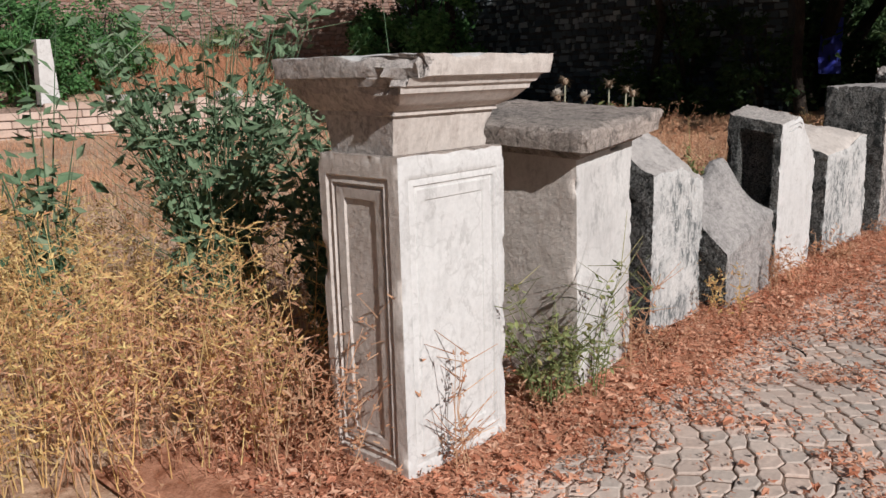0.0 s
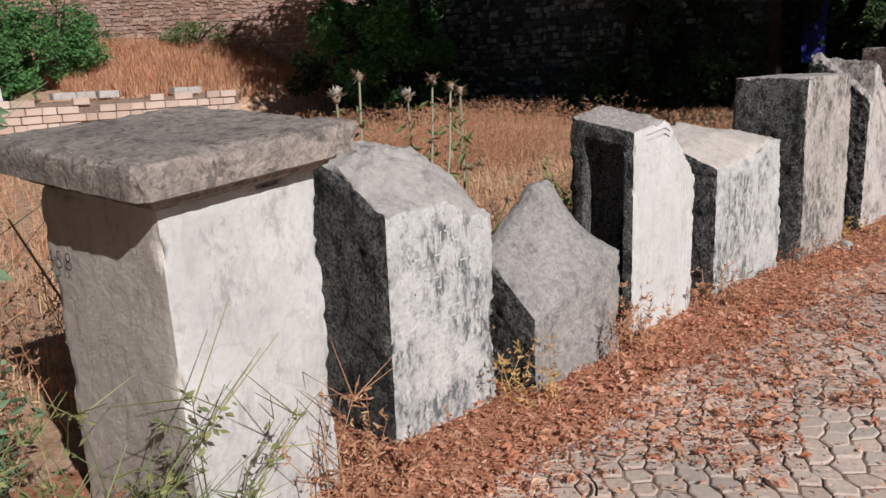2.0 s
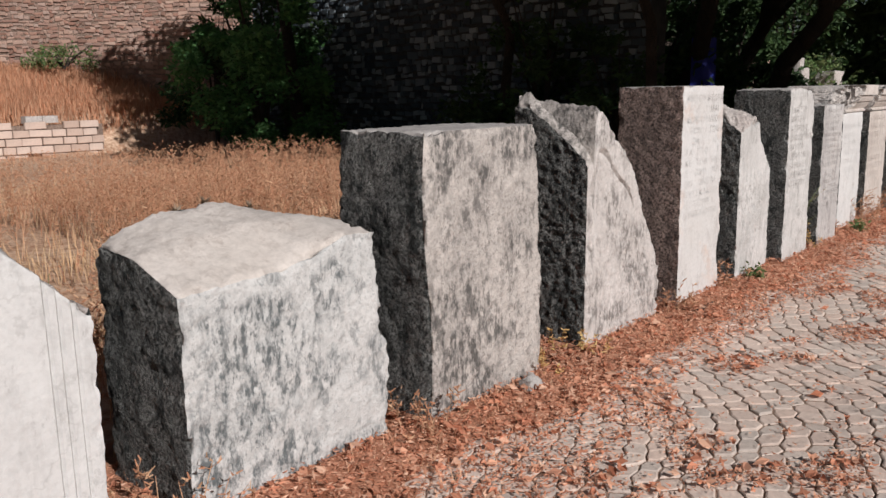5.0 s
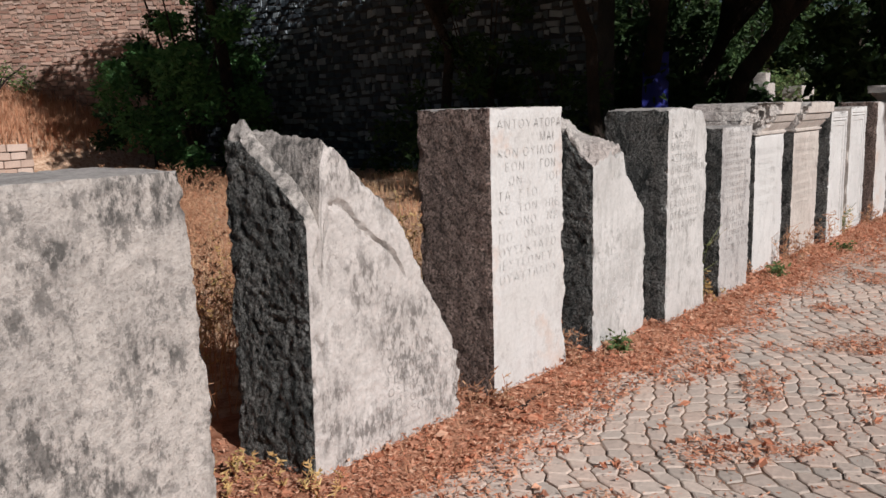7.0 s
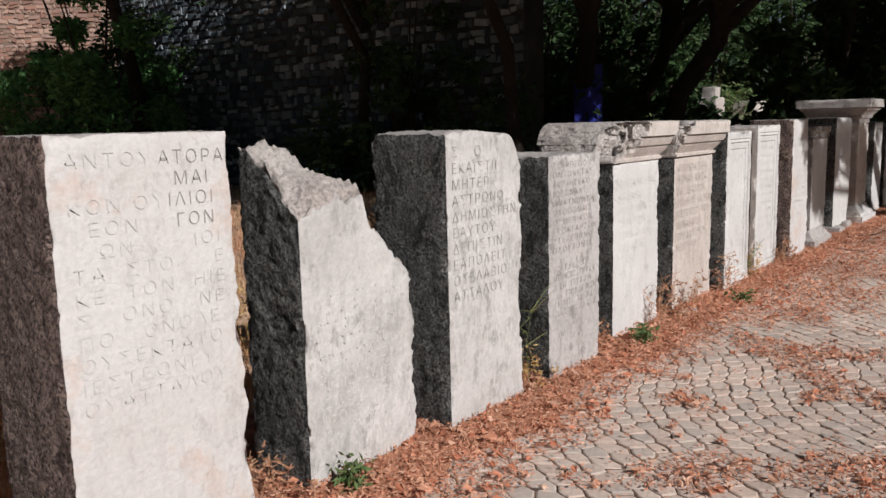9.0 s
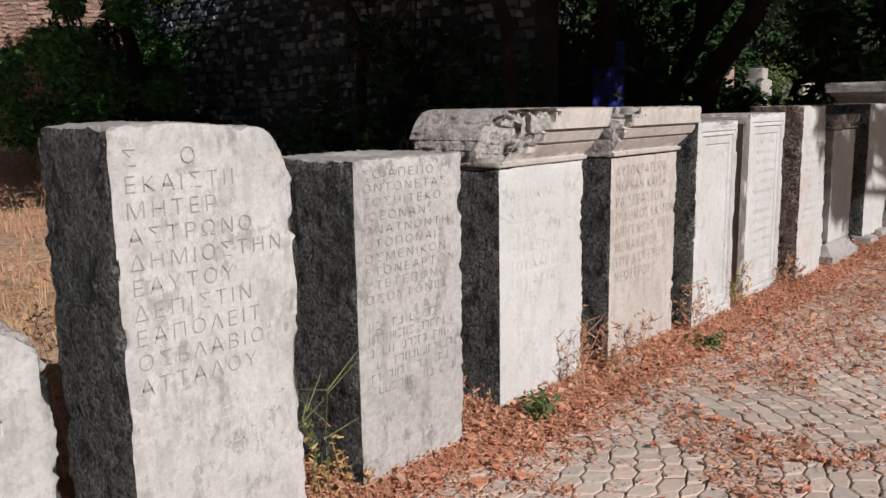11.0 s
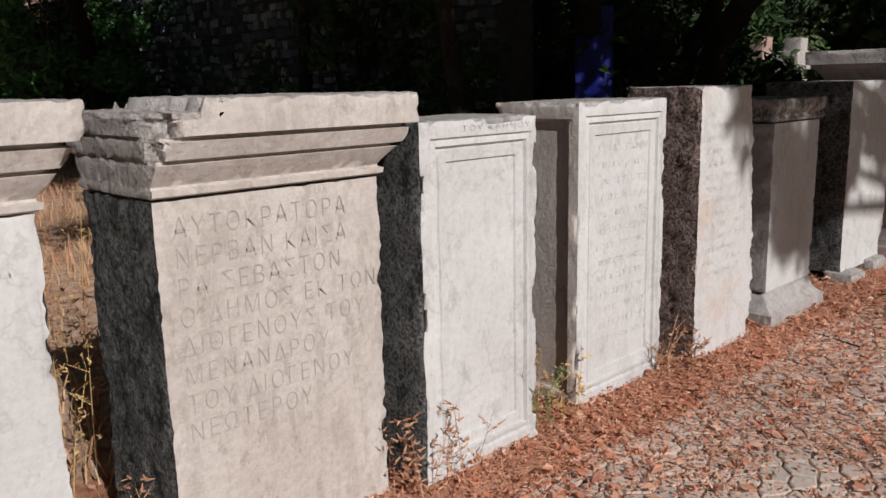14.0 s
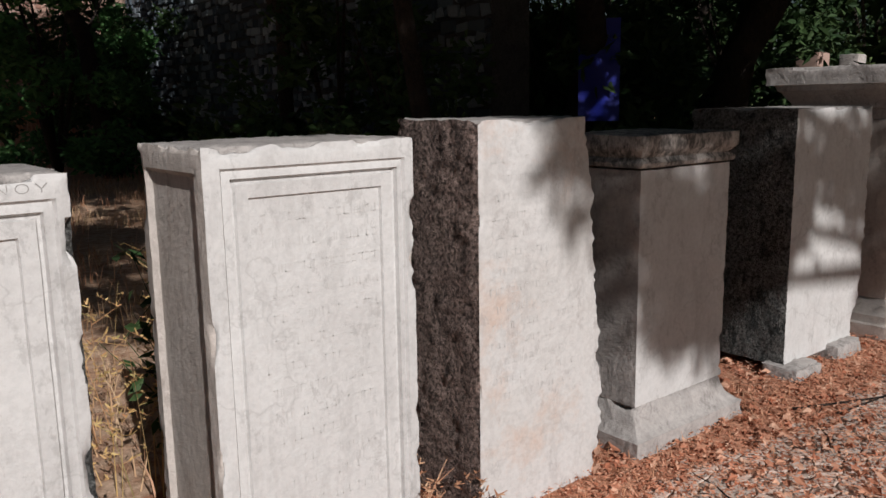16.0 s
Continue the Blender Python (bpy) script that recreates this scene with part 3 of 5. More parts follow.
def hollow_topped_block():
    t = block(12.49, 1.935, "grey inscribed marble block with a worn hollow in its top")
    def top(x, y):
        return 1.235 - 0.03 * max(0, 1 - ((x - 0.3) ** 2 + (y - 0.25) ** 2) / 0.03)
    stone("block", t, 0.585, 0.5, 1.235, [DULL, ROUGH, GREYED], top=top, seed=14, rough=(0.002, 0.010, 0.006), chip=0.012)
    inscription(t, ["ΣΟΙΑΠΕΠΟ", "ΟΝΤΟΝΕΤΑΣ", "ΤΟΣΗΙΤΕΚΟ", "ΙΟΕΟΝΑΝ", "ΟΝΑΤΝΟΝΤΗ", "ΟΤΟΠΟΝΑΙΣ", "ΟΣΜΕΝΙΚΟΝ", "ΕΤΟΝΕΑΡΤΟΝ", "ΣΤΕΤΕΠΟΝΟ", "ΟΣΟΥΤΟΝΕΣ"], 0.04, 1.165, 0.045, 1.14, 0.49, material=BROWNINK, y=-0.002)
    bars(t, 0.05, 0.54, 0.60, 6, 0.05, 0.032, 21, BROWNINK)


CORNICE = [(0.0, 0.0), (0.006, 0.014), (0.022, 0.016), (0.026, 0.003), (0.032, 0.003), (0.06, 0.03), (0.09, 0.05), (0.094, 0.036), (0.100, 0.036), (0.104, 0.062),
           (0.15, 0.086), (0.155, 0.066), (0.162, 0.066), (0.166, 0.102), (0.262, 0.106)]


def cornice_block(x, y, w, d, base, label, seed, lean, left):
    t = block(x, y, label, "cornice_block")
    stone("shaft", t, w, d, base, [CREAM if seed > 20 else WHITE, ROUGH, BROKEN], seed=seed, rough=(0.0015, 0.009, 0.003), chip=0.009)
    prof, zs = moulding([(base + z, e) for z, e in CORNICE])

    def broken(p):
        rag = 0.06 * noise.noise(p * 5) + 0.045 * noise.noise(Vector((p.x * 20, p.y * 20, p.z * 7))) + 0.022 * noise.noise(p * 48)
        up = max(0.0, min(1.0, (p.z - base + 0.03) / 0.12))
        if lean > 1:
            cut = (0.10 + 1.1 * rag) * up if p.z > base + 0.10 else 0.0
            if p.x < 0.16 + rag:
                p.z -= 0.035 * max(0.0, min(1.0, (p.z - base - 0.2) / 0.05))
        else:
            cut = (0.31 + 1.3 * rag) * up
            left_end = max(0.0, min(1.0, (0.18 - p.x) / 0.18))
            rise = max(0.0, (p.z - base) / 0.262)
            p = p + Vector(((0.085 * rise * rise + 0.4 * rag * up) * left_end, 0, -0.07 * rise * left_end * left_end))
        c = (p.x + 0.03) + (p.y + 0.10)
        if c < cut:
            k = (cut - c) * 0.5
            top = max(0.0, p.z - base - 0.15) if lean < 1 else 0.0
            p = p + Vector((k + top * 0.25, k + top * 0.5, -0.15 * k))
        return p
    stone("cornice", t, w, d, base + 0.262, [CREAM, BROKEN, GREYED], base, res=0.013, out=prof, zl=zs, seed=seed + 0.5, rough=(0.002, 0.006, 0.005), chip=0.014, wear=broken, left_out=left,
          label="moulded marble cornice broken at one end")
    return t


def panelled_block(x, y, w, d, h, label, seed, side):
    t = block(x, y, label, "panelled_block")
    f, xl, zl = panel(0.05, w - 0.035, 0.06, h - 0.06, RINGS)
    g, yl, zl2 = panel(0.05, d - 0.05, 0.06, h - 0.07, [(0.0, 0.0), (0.014, 0.018), (0.024, 0.019)]) if side else (None, [], [])
    stone("block", t, w, d, h, [WHITE, CREAM if side else ROUGH, GREYED], relief=f, side_relief=g, xl=xl, zl=zl + zl2, yl=yl, seed=seed, rough=(0.0015, 0.002 if side else 0.005, 0.004), chip=0.014 if side else 0.03,
          left=None if side else lambda z: 0.008 * noise.noise(Vector((3, 1, z * 7))))
    return t


def footed_block():
    t = block(18.0, 1.96, "marble altar block with flared foot moulding and stained top", "altar")
    w, d = 0.62, 0.46
    prof, zs = moulding([(0.0, 0.075), (0.085, 0.075), (0.09, 0.06), (0.12, 0.03), (0.17, 0.008), (0.2, 0.0)])
    stone("foot", t, w, d, 0.2, [GREYED, GREYED, GREYED], 0, out=prof, zl=zs, seed=31, chip=0.014, label="flared moulded foot")
    stone("shaft", t, w, d, 1.17, [WHITE, GREYED, GREYED], 0.2, seed=32, rough=(0.002, 0.003, 0.003), chip=0.008)
    prof, zs = moulding([(1.17, 0.0), (1.175, 0.012), (1.19, 0.015), (1.21, 0.0), (1.24, 0.025), (1.30, 0.03)])
    stone("head_moulding", t, w, d, 1.30, [SPOTTED, SPOTTED, SPOTTED], 1.17, out=prof, zl=zs, seed=33, rough=(0.006, 0.006, 0.006), chip=0.024, label="worn and stained head moulding")


def build_row():
    pedestal_with_capital()
    slab_capped_block()
    round_topped_block()
    grey_slab()
    fluted_stele()
    low_block()
    spotted_block()
    split_block()
    tall_inscribed_block()
    stepped_broken_block()
    round_shouldered_block()
    hollow_topped_block()
    a = cornice_block(13.45, 2.03, 0.70, 0.48, 1.14, "cream marble block with a moulded cornice badly broken at one corner", 15, 0.9, 0.12)
    inscription(a, ["ΑΥΤΟΚΡΑΤΟΡΑ", "ΚΑΙΣΑΡΑ", "ΘΕΟΥ ΥΙΟΝ", "ΣΕΒΑΣΤΟΝ", "ΤΟΥ ΚΑΙ ΤΟΥ", "ΤΟΥ ΑΤΤΑ"], 0.08, 0.98, 0.075, 1.12, 0.55, label="very faint carved Greek letters", material=FAINT)
    inscription(a, ["6955"], 0, 0, 0.06, 1.0, material=PAINT, name="painted_number", label="black painted number", turn=pose(-0.075, 0.55, 1.22, 90, 0, -90))
    b = cornice_block(14.43, 2.03, 0.77, 0.46, 1.135, "cream marble statue base with cornice and a worn Greek inscription", 25, 1.6, 0.12)
    inscription(b, ["ΑΥΤΟΚΡΑΤΟΡΑ", "ΝΕΡΒΑΝ ΚΑΙΣΑ", "ΡΑ ΣΕΒΑΣΤΟΝ", "Ο ΔΗΜΟΣ ΕΚ ΤΩΝ", "ΔΙΟΓΕΝΟΥΣ ΤΟΥ", "ΜΕΝΑΝΔΡΟΥ", "ΤΟΥ ΔΙΟΓΕΝΟΥ", "ΝΕΩΤΕΡΟΥ"], 0.05, 1.025, 0.08, 1.05, 0.69, y=-0.003, material=FAINTBROWN)
    c = panelled_block(15.315, 1.95, 0.61, 0.40, 1.30, "white marble block with a framed sunk panel and ragged edge", 28, False)
    inscription(c, ["ΤΟΥ ΚΛΗΝΟΥ"], 0.2, 1.255, 0.03, 1.0, 0.36)
    e = panelled_block(16.25, 2.0, 0.68, 0.46, 1.335, "white marble block with framed panels on front and side", 29, True)
    f = bars(e, 0.16, 0.56, 1.12, 13, 0.072, 0.024, 60)
    f.location.y = 0.0195
    t = block(17.13, 1.93, "white marble block with a rough tooled side and chipped edge")
    stone("block", t, 0.54, 0.42, 1.38, [RUSTED, BROWNSIDE, GREYED], seed=30, rough=(0.002, 0.014, 0.004), chip=0.012, right=lambda z: 0.03 * math.sin(4.5 * z) + (0.05 if z < 1.1 else 0.05 - 0.3 * (z - 1.1)))
    bars(t, 0.05, 0.48, 1.24, 14, 0.062, 0.022, 40)
    footed_block()
    t = block(19.3, 2.02, "wide white marble block with tooled side, partly shaded", "inscribed_block")
    stone("block", t, 0.82, 0.6, 1.38, [WHITE, ROUGH, GREYED], 0.07, seed=34, rough=(0.003, 0.010, 0.004), chip=0.014, right=lambda z: -0.35 * max(0, 0.35 - z))
    t = block(20.42, 2.0, "tall marble pedestal with moulded base and spreading capital in shade", "pedestal")
    w, d = 0.62, 0.6
    prof, zs = moulding([(0, 0.12), (0.1, 0.12), (0.105, 0.09), (0.15, 0.085), (0.17, 0.05), (0.2, 0.03), (0.24, 0.0)])
    stone("foot", t, w, d, 0.24, [WHITE, CREAM, CREAM], 0, out=prof, zl=zs, seed=35, label="moulded marble foot")
    stone("shaft", t, w, d, 1.3, [CREAM, CREAM, CREAM], 0.24, seed=36, chip=0.008)
    prof, zs = moulding([(1.3, 0.0), (1.36, 0.01), (1.365, 0.03), (1.4, 0.04), (1.46, 0.09), (1.47, 0.11), (1.5, 0.12), (1.505, 0.15), (1.61, 0.155)])
    stone("capital", t, w, d, 1.61, [GREYED, GREYED, GREYED], 1.3, out=prof, zl=zs, seed=37, label="dark moulded capital")
    for i, (x, w, h) in enumerate(((21.75, 0.6, 1.30), (22.65, 0.7, 1.15), (23.7, 0.6, 1.25))):
        t = block(x, 2.05, "weathered marble block standing in tree shade")
        stone("block", t, w, 0.45, h, [WHITE, ROUGH, GREYED], seed=50 + i, res=0.06, rough=(0.003, 0.010, 0.004), chip=0.014)


build_row()


# ---------------------------------------------------------------- background walls
def rubble_wall(name, label, a, b, h, thick, material, mortar, course, seed, parts=None, z0=-0.3, material_piece=None):
    """A wall from a to b (its near face to the right of that line), stones proud of the mortar."""
    rng = random.Random(seed)
    a, b = Vector((*a, 0)), Vector((*b, 0))
    length = (b - a).length
    ang = math.degrees(math.atan2(b.y - a.y, b.x - a.x))
    root = new(name)
    root.matrix_basis = pose(a.x, a.y, z0, 0, 0, ang)
    tagged(root, label, "wall", kind="structure")
    bm = bmesh.new()
    bmesh.ops.create_cube(bm, size=1, matrix=Matrix.Translation((length / 2, thick / 2, h / 2 - 0.2)) @ Matrix.Diagonal((length, thick, h + 0.4, 1)))
    part("core", bm, mortar, root)
    verts, faces, single = [], [], []
    z = 0.02
    while z < h - course * 0.5:
        ch = course * rng.uniform(0.75, 1.25)
        x = rng.uniform(0, 0.2)
        while x < length - 0.1:
            w = course * rng.choice((0.6, 0.9, 1.2, 1.5, 2.0)) * rng.uniform(0.85, 1.15)
            n = len(verts)
            g = 0.016
            hz = ch * rng.uniform(0.72, 1.0)
            x1, z1 = min(x + w, length) - g, z + hz - g
            out = -rng.uniform(0.01, 0.06)
            j = lambda: rng.uniform(-0.17, 0.17) * course
            lift = rng.uniform(-0.2, 0.2) * course
            outer = [(x + j(), 0.004, z + lift + j()), (x1 + j(), 0.004, z + lift + j()), (x1 + j(), 0.004, z1 + lift + j()), (x + j(), 0.004, z1 + lift + j())]
            b2 = course * 0.09
            inner = [(outer[0][0] + b2, out, outer[0][2] + b2), (outer[1][0] - b2, out, outer[1][2] + b2), (outer[2][0] - b2, out, outer[2][2] - b2), (outer[3][0] + b2, out, outer[3][2] - b2)]
            box = [(4, 5, 6, 7)] + [(i, (i + 1) % 4, 4 + (i + 1) % 4, 4 + i) for i in range(4)]
            if parts and parts[0] < x < parts[1] and parts[2] < z < parts[3] and len(single) < 280:
                single.append((x, z, [(p[0] - x, p[1], p[2] - z) for p in outer + inner], box))
            else:
                verts += outer + inner
                faces += [tuple(n + k for k in f) for f in box]
            x += w
        z += ch
    ob = raw_mesh("stones", verts, faces, material, root)
    tagged(ob, kind="stuff")
    for x, z, vs, fs in single:
        ob = raw_mesh("stone", vs, fs, material_piece or material, root)
        ob.location = (x, 0, z)
    return root


# single stones with the same tree shade painted into their colours
DARKPIECE = varied_material("shade_toned_rubble_piece", [(0.15, 0.19, 0.22), (0.06, 0.08, 0.10), (0.42, 0.48, 0.52), (0.10, 0.13, 0.15), (0.05, 0.06, 0.08)], 0.9, False, relief=0.7)
rubble_wall("wall_shaded", "tall rubble wall in deep tree shade, its stones coloured dark and bluish for it", (24.0, 25.6), (24.0, 9.3), 6.5, 0.8, DARKSTONE, DARKMORTAR, 0.19, 1, (5.5, 12.0, 2.2, 4.2), material_piece=DARKPIECE)
rubble_wall("wall_red", "sunlit reddish brick and rubble wall", (10.0, 42.0), (23.9, 25.0), 7.0, 0.8, REDSTONE, MORTAR, 0.17, 2)


def low_brick_wall():
    root = new("low_wall")
    root.matrix_basis = pose(8.0, 27.0, -0.2, 0, 0, -5.6)
    tagged(root, "low ruined wall of pale bricks with missing pieces", "wall", kind="structure")
    length, h, rng = 10.4, 0.98, random.Random(4)
    bm = bmesh.new()
    bmesh.ops.create_cube(bm, size=1, matrix=Matrix.Translation((length / 2, 0.3, h / 2 - 0.2)) @ Matrix.Diagonal((length, 0.6, h + 0.2, 1)))
    part("core", bm, MORTAR, root)
    bm = bmesh.new()
    bmesh.ops.create_cube(bm, size=1, matrix=Matrix.Diagonal((0.56, 0.2, 0.235, 1)))
    bmesh.ops.bevel(bm, geom=bm.edges[:], offset=0.022, segments=1, affect='EDGES')
    base = part("brick", bm, BRICKS, root)
    first = True
    for r in range(5):
        x = 0.0 + (0.3 if r % 2 else 0)
        while x < length - 0.3:
            s = rng.uniform(0.6, 1.25)
            if rng.random() > (0.06 if r < 4 else 0.4):
                ob = base if first else new("brick", base.data)
                first = False
                ob.parent = root
                ob.matrix_basis = pose(x + 0.29 * s, -0.03 + rng.uniform(-0.04, 0.03), -0.12 + r * 0.25, rng.uniform(-2, 2), rng.uniform(-1.5, 1.5), rng.uniform(-3, 3)) @ Matrix.Diagonal((s, 1, rng.uniform(0.92, 1.0), 1))
            x += 0.58 * s
    t = thing("marker_post", 10.2, 27.05, 0.75, "white painted square stone marker post on the ruined wall", "post")
    stone("post", t, 0.62, 0.4, 2.0, [WHITE, GREYED, WHITE], seed=60, res=0.12, left=lambda z: 0.04 * z, right=lambda z: -0.06 * z)
    for i, (x, s) in enumerate(((12.2, 0.7), (12.9, 0.6), (13.6, 0.65), (16.6, 0.5), (16.1, 0.6))):
        t = thing("loose_stone", x, 26.62 - 0.098 * (x - 12.2) + 0.15, 0.75, "pale squared stone lying on the ruined wall", "stone", "stones on the ruined wall")
        stone("block", t, s, 0.35, 0.22, [BROKEN, BROKEN, BROKEN], seed=61 + i, res=0.08)


low_brick_wall()


# ---------------------------------------------------------------- plants
def leaf_quads(rng, centre, count, radius, size, verts, faces, squash=1.0, droop=0.0, narrow=0.45):
    """Loose leaves round a centre, each bent once along its rib."""
    for _ in range(count):
        while True:
            o = Vector((rng.uniform(-1, 1), rng.uniform(-1, 1), rng.uniform(-1, 1)))
            if o.length < 1:
                break
        p = Vector(centre) + Vector((o.x * radius, o.y * radius, o.z * radius * squash))
        ax = Vector((rng.uniform(-1, 1), rng.uniform(-1, 1), rng.uniform(-0.8, 0.6) - droop)).normalized()
        sd = ax.cross(Vector((rng.uniform(-1, 1), rng.uniform(-1, 1), rng.uniform(-1, 1)))).normalized()
        up = ax.cross(sd)
        s = size * rng.uniform(0.6, 1.3)
        n = len(verts)
        verts += [p, p + ax * s * 0.5 + sd * s * narrow * 0.5 + up * s * 0.08, p + ax * s, p + ax * s * 0.5 - sd * s * narrow * 0.5 + up * s * 0.08]
        faces += [(n, n + 1, n + 2), (n, n + 2, n + 3)]


def tube(verts, faces, points, radii, sides=6):
    """A tapered stem along points."""
    rows = []
    for i, p in enumerate(points):
        p = Vector(p)
        q = Vector(points[min(i + 1, len(points) - 1)]) - Vector(points[max(i - 1, 0)])
        z = q.normalized()
        x = z.cross(Vector((0.3, 0.9, 0.2))).normalized()
        y = z.cross(x)
        rows.append(len(verts))
        for k in range(sides):
            a = 2 * math.pi * k / sides
            verts.append(p + (x * math.cos(a) + y * math.sin(a)) * radii[i])
    for a, b in zip(rows, rows[1:]):
        for k in range(sides):
            faces.append((a + k, a + (k + 1) % sides, b + (k + 1) % sides, b + k))


def tree(x, y, label, height, crown_z, crown_r, leaves, leaf_size, seed, trunk_r=0.22, material=None, squash=0.45, shift=(0, 0)):
    rng = random.Random(seed)
    t = thing("tree", x, y, ground_height(x, y), label, "tree")
    verts, faces = [], []
    bend = [(rng.uniform(-0.2, 0.2) * i, rng.uniform(-0.2, 0.2) * i, crown_z * i / 4 - 0.15) for i in range(5)]
    bend = [(a + shift[0] * (i / 4) ** 2 * 0.5, b + shift[1] * (i / 4) ** 2 * 0.5, c) for i, (a, b, c) in enumerate(bend)]
    tube(verts, faces, bend, [trunk_r * (1.35 if i == 0 else 1 - 0.1 * i) for i in range(5)], 10)
    raw_mesh("trunk", verts, faces, BARK, t, "", 50)
    tips = []
    for i in range(9):
        verts, faces = [], []
        a = 2 * math.pi * i / 9 + rng.uniform(-0.3, 0.3)
        r = crown_r * rng.uniform(0.5, 0.95)
        end = Vector((bend[-1][0] + shift[0] * 0.5 + r * math.cos(a), bend[-1][1] + shift[1] * 0.5 + r * math.sin(a), crown_z + (height - crown_z) * rng.uniform(0.25, 0.8)))
        start = Vector(bend[3]).lerp(Vector(bend[4]), rng.random())
        mid = start.lerp(end, 0.5) + Vector((0, 0, 0.4))
        tube(verts, faces, [start, mid, end], [trunk_r * 0.45, trunk_r * 0.28, 0.02], 6)
        raw_mesh("limb", verts, faces, BARK, t, "", 50)
        tips += [end, mid]
    verts, faces = [], []
    clumps = 46
    for i in range(clumps):
        if i < len(tips):
            c = tips[i]
        else:
            a, r = rng.uniform(0, 2 * math.pi), crown_r * math.sqrt(rng.random())
            c = Vector((bend[-1][0] + shift[0] * 0.5 + r * math.cos(a), bend[-1][1] + shift[1] * 0.5 + r * math.sin(a), crown_z + (height - crown_z) * rng.uniform(0.1, 1) * (1.15 - (r / crown_r) ** 2 * 0.6)))
        leaf_quads(rng, c, leaves // clumps, crown_r * rng.uniform(0.22, 0.4), leaf_size, verts, faces, 0.7)
    ob = raw_mesh("crown", verts, faces, material or LEAF, t)
    return t


def shrub(name, x, y, z, label, r, height, leaves, leaf_size, seed, material=None, category="shrub"):
    rng = random.Random(seed)
    t = thing(name, x, y, z or ground_height(x, y), label, category)
    for i in range(6):
        verts, faces = [], []
        a = rng.uniform(0, 6.28)
        q = rng.uniform(0.2, 0.8) * r
        tube(verts, faces, [(0, 0, -0.05), (q * 0.4 * math.cos(a), q * 0.4 * math.sin(a), height * 0.45), (q * math.cos(a), q * math.sin(a), height * rng.uniform(0.7, 1))], [0.03 * r, 0.02 * r, 0.006 * r], 5)
        raw_mesh("stem", verts, faces, BARK, t)
    verts, faces = [], []
    clumps = 30
    for i in range(clumps):
        a, q = rng.uniform(0, 6.28), r * math.sqrt(rng.random())
        zz = height * rng.uniform(0.1, 1) * (1.05 - 0.5 * (q / r) ** 2)
        leaf_quads(rng, (q * math.cos(a), q * math.sin(a), max(0.1, zz)), leaves // clumps, r * rng.uniform(0.15, 0.32), leaf_size, verts, faces, 0.9)
    raw_mesh("foliage", verts, faces, material or LEAF, t)
    return t


LEAF_MID = varied_material("mid_green_leaves", [(0.07, 0.18, 0.06), (0.11, 0.27, 0.09), (0.15, 0.31, 0.11), (0.05, 0.12, 0.045)], 0.6, translucent=0.25)
# big shade trees over the walls and the far end of the row; those at y < 0 are added out of view
for i, (x, y, h, cz, r, n, sh) in enumerate((
        (31.3, 10.5, 11, 4.2, 5.5, 7500, (-3, -5)), (27.5, 7.5, 10, 4.3, 5.0, 7500, (-2, -4)), (26.5, 9.6, 10, 4.6, 4.8, 7500, (-6, -5)), (24.4, -1.6, 10, 4.7, 4.4, 6500, (0, 0)), (29.5, -1.5, 10, 4.6, 4.6, 6500, (0, 0)),
        (29.0, 16.0, 12, 4.5, 5.5, 6500, (0, 0)), (26.0, 15.5, 12, 5.0, 4.8, 7500, (-6, -6)), (37.0, 15.0, 12, 4.0, 6.0, 6500, (0, 0)))):
    tree(x, y, "tall shade tree with dense dark green foliage", h, cz, r, n, 0.34, 100 + i, 0.3, shift=sh)
# two trees added out of view only to shade the wall and far field
for i, (x, y, sx) in enumerate(((21.6, -3.0, -4.0), (23.4, -2.0, -2.4))):
    tree(x, y, "very tall tree added out of view, its high dense crown shading the wall", 15.5, 9.8, 4.8, 8500, 0.34, 130 + i, 0.32, shift=(sx, 0))
tree(23.6, -6.0, "leafy tree shading the end of the stone row", 7.2, 5.45, 0.95, 9000, 0.14, 120, 0.2, shift=(-6.62, 0.8))
# unseen crown added to darken the field behind the last stones
tree(22.8, -3.4, "leafy tree added out of view to shade the field behind the last stones", 8.6, 6.4, 1.9, 8000, 0.2, 126, 0.2, shift=(-7.3, 0.6))
tree(24.2, -6.6, "leafy tree shading the last pedestals of the row", 7.0, 4.7, 1.4, 6500, 0.16, 121, 0.2, shift=(-2.8, 3.0))
# three trees added for shade on field and bank, their crowns out of view
tree(22.0, 8.0, "added tree with its crown out of view, shading the dry field", 8.4, 5.8, 2.8, 6500, 0.26, 122, 0.14, shift=(-7.0, -2.0))
tree(22.4, 12.6, "added tree with its crown out of view, shading the dry field", 8.8, 6.2, 2.8, 6500, 0.26, 123, 0.14, shift=(-5.6, -1.0))
tree(21.6, 19.6, "added tree with its crown out of view, shading the dry bank", 9.5, 6.6, 2.7, 6500, 0.3, 124, 0.22, shift=(-3.1, -1.6))

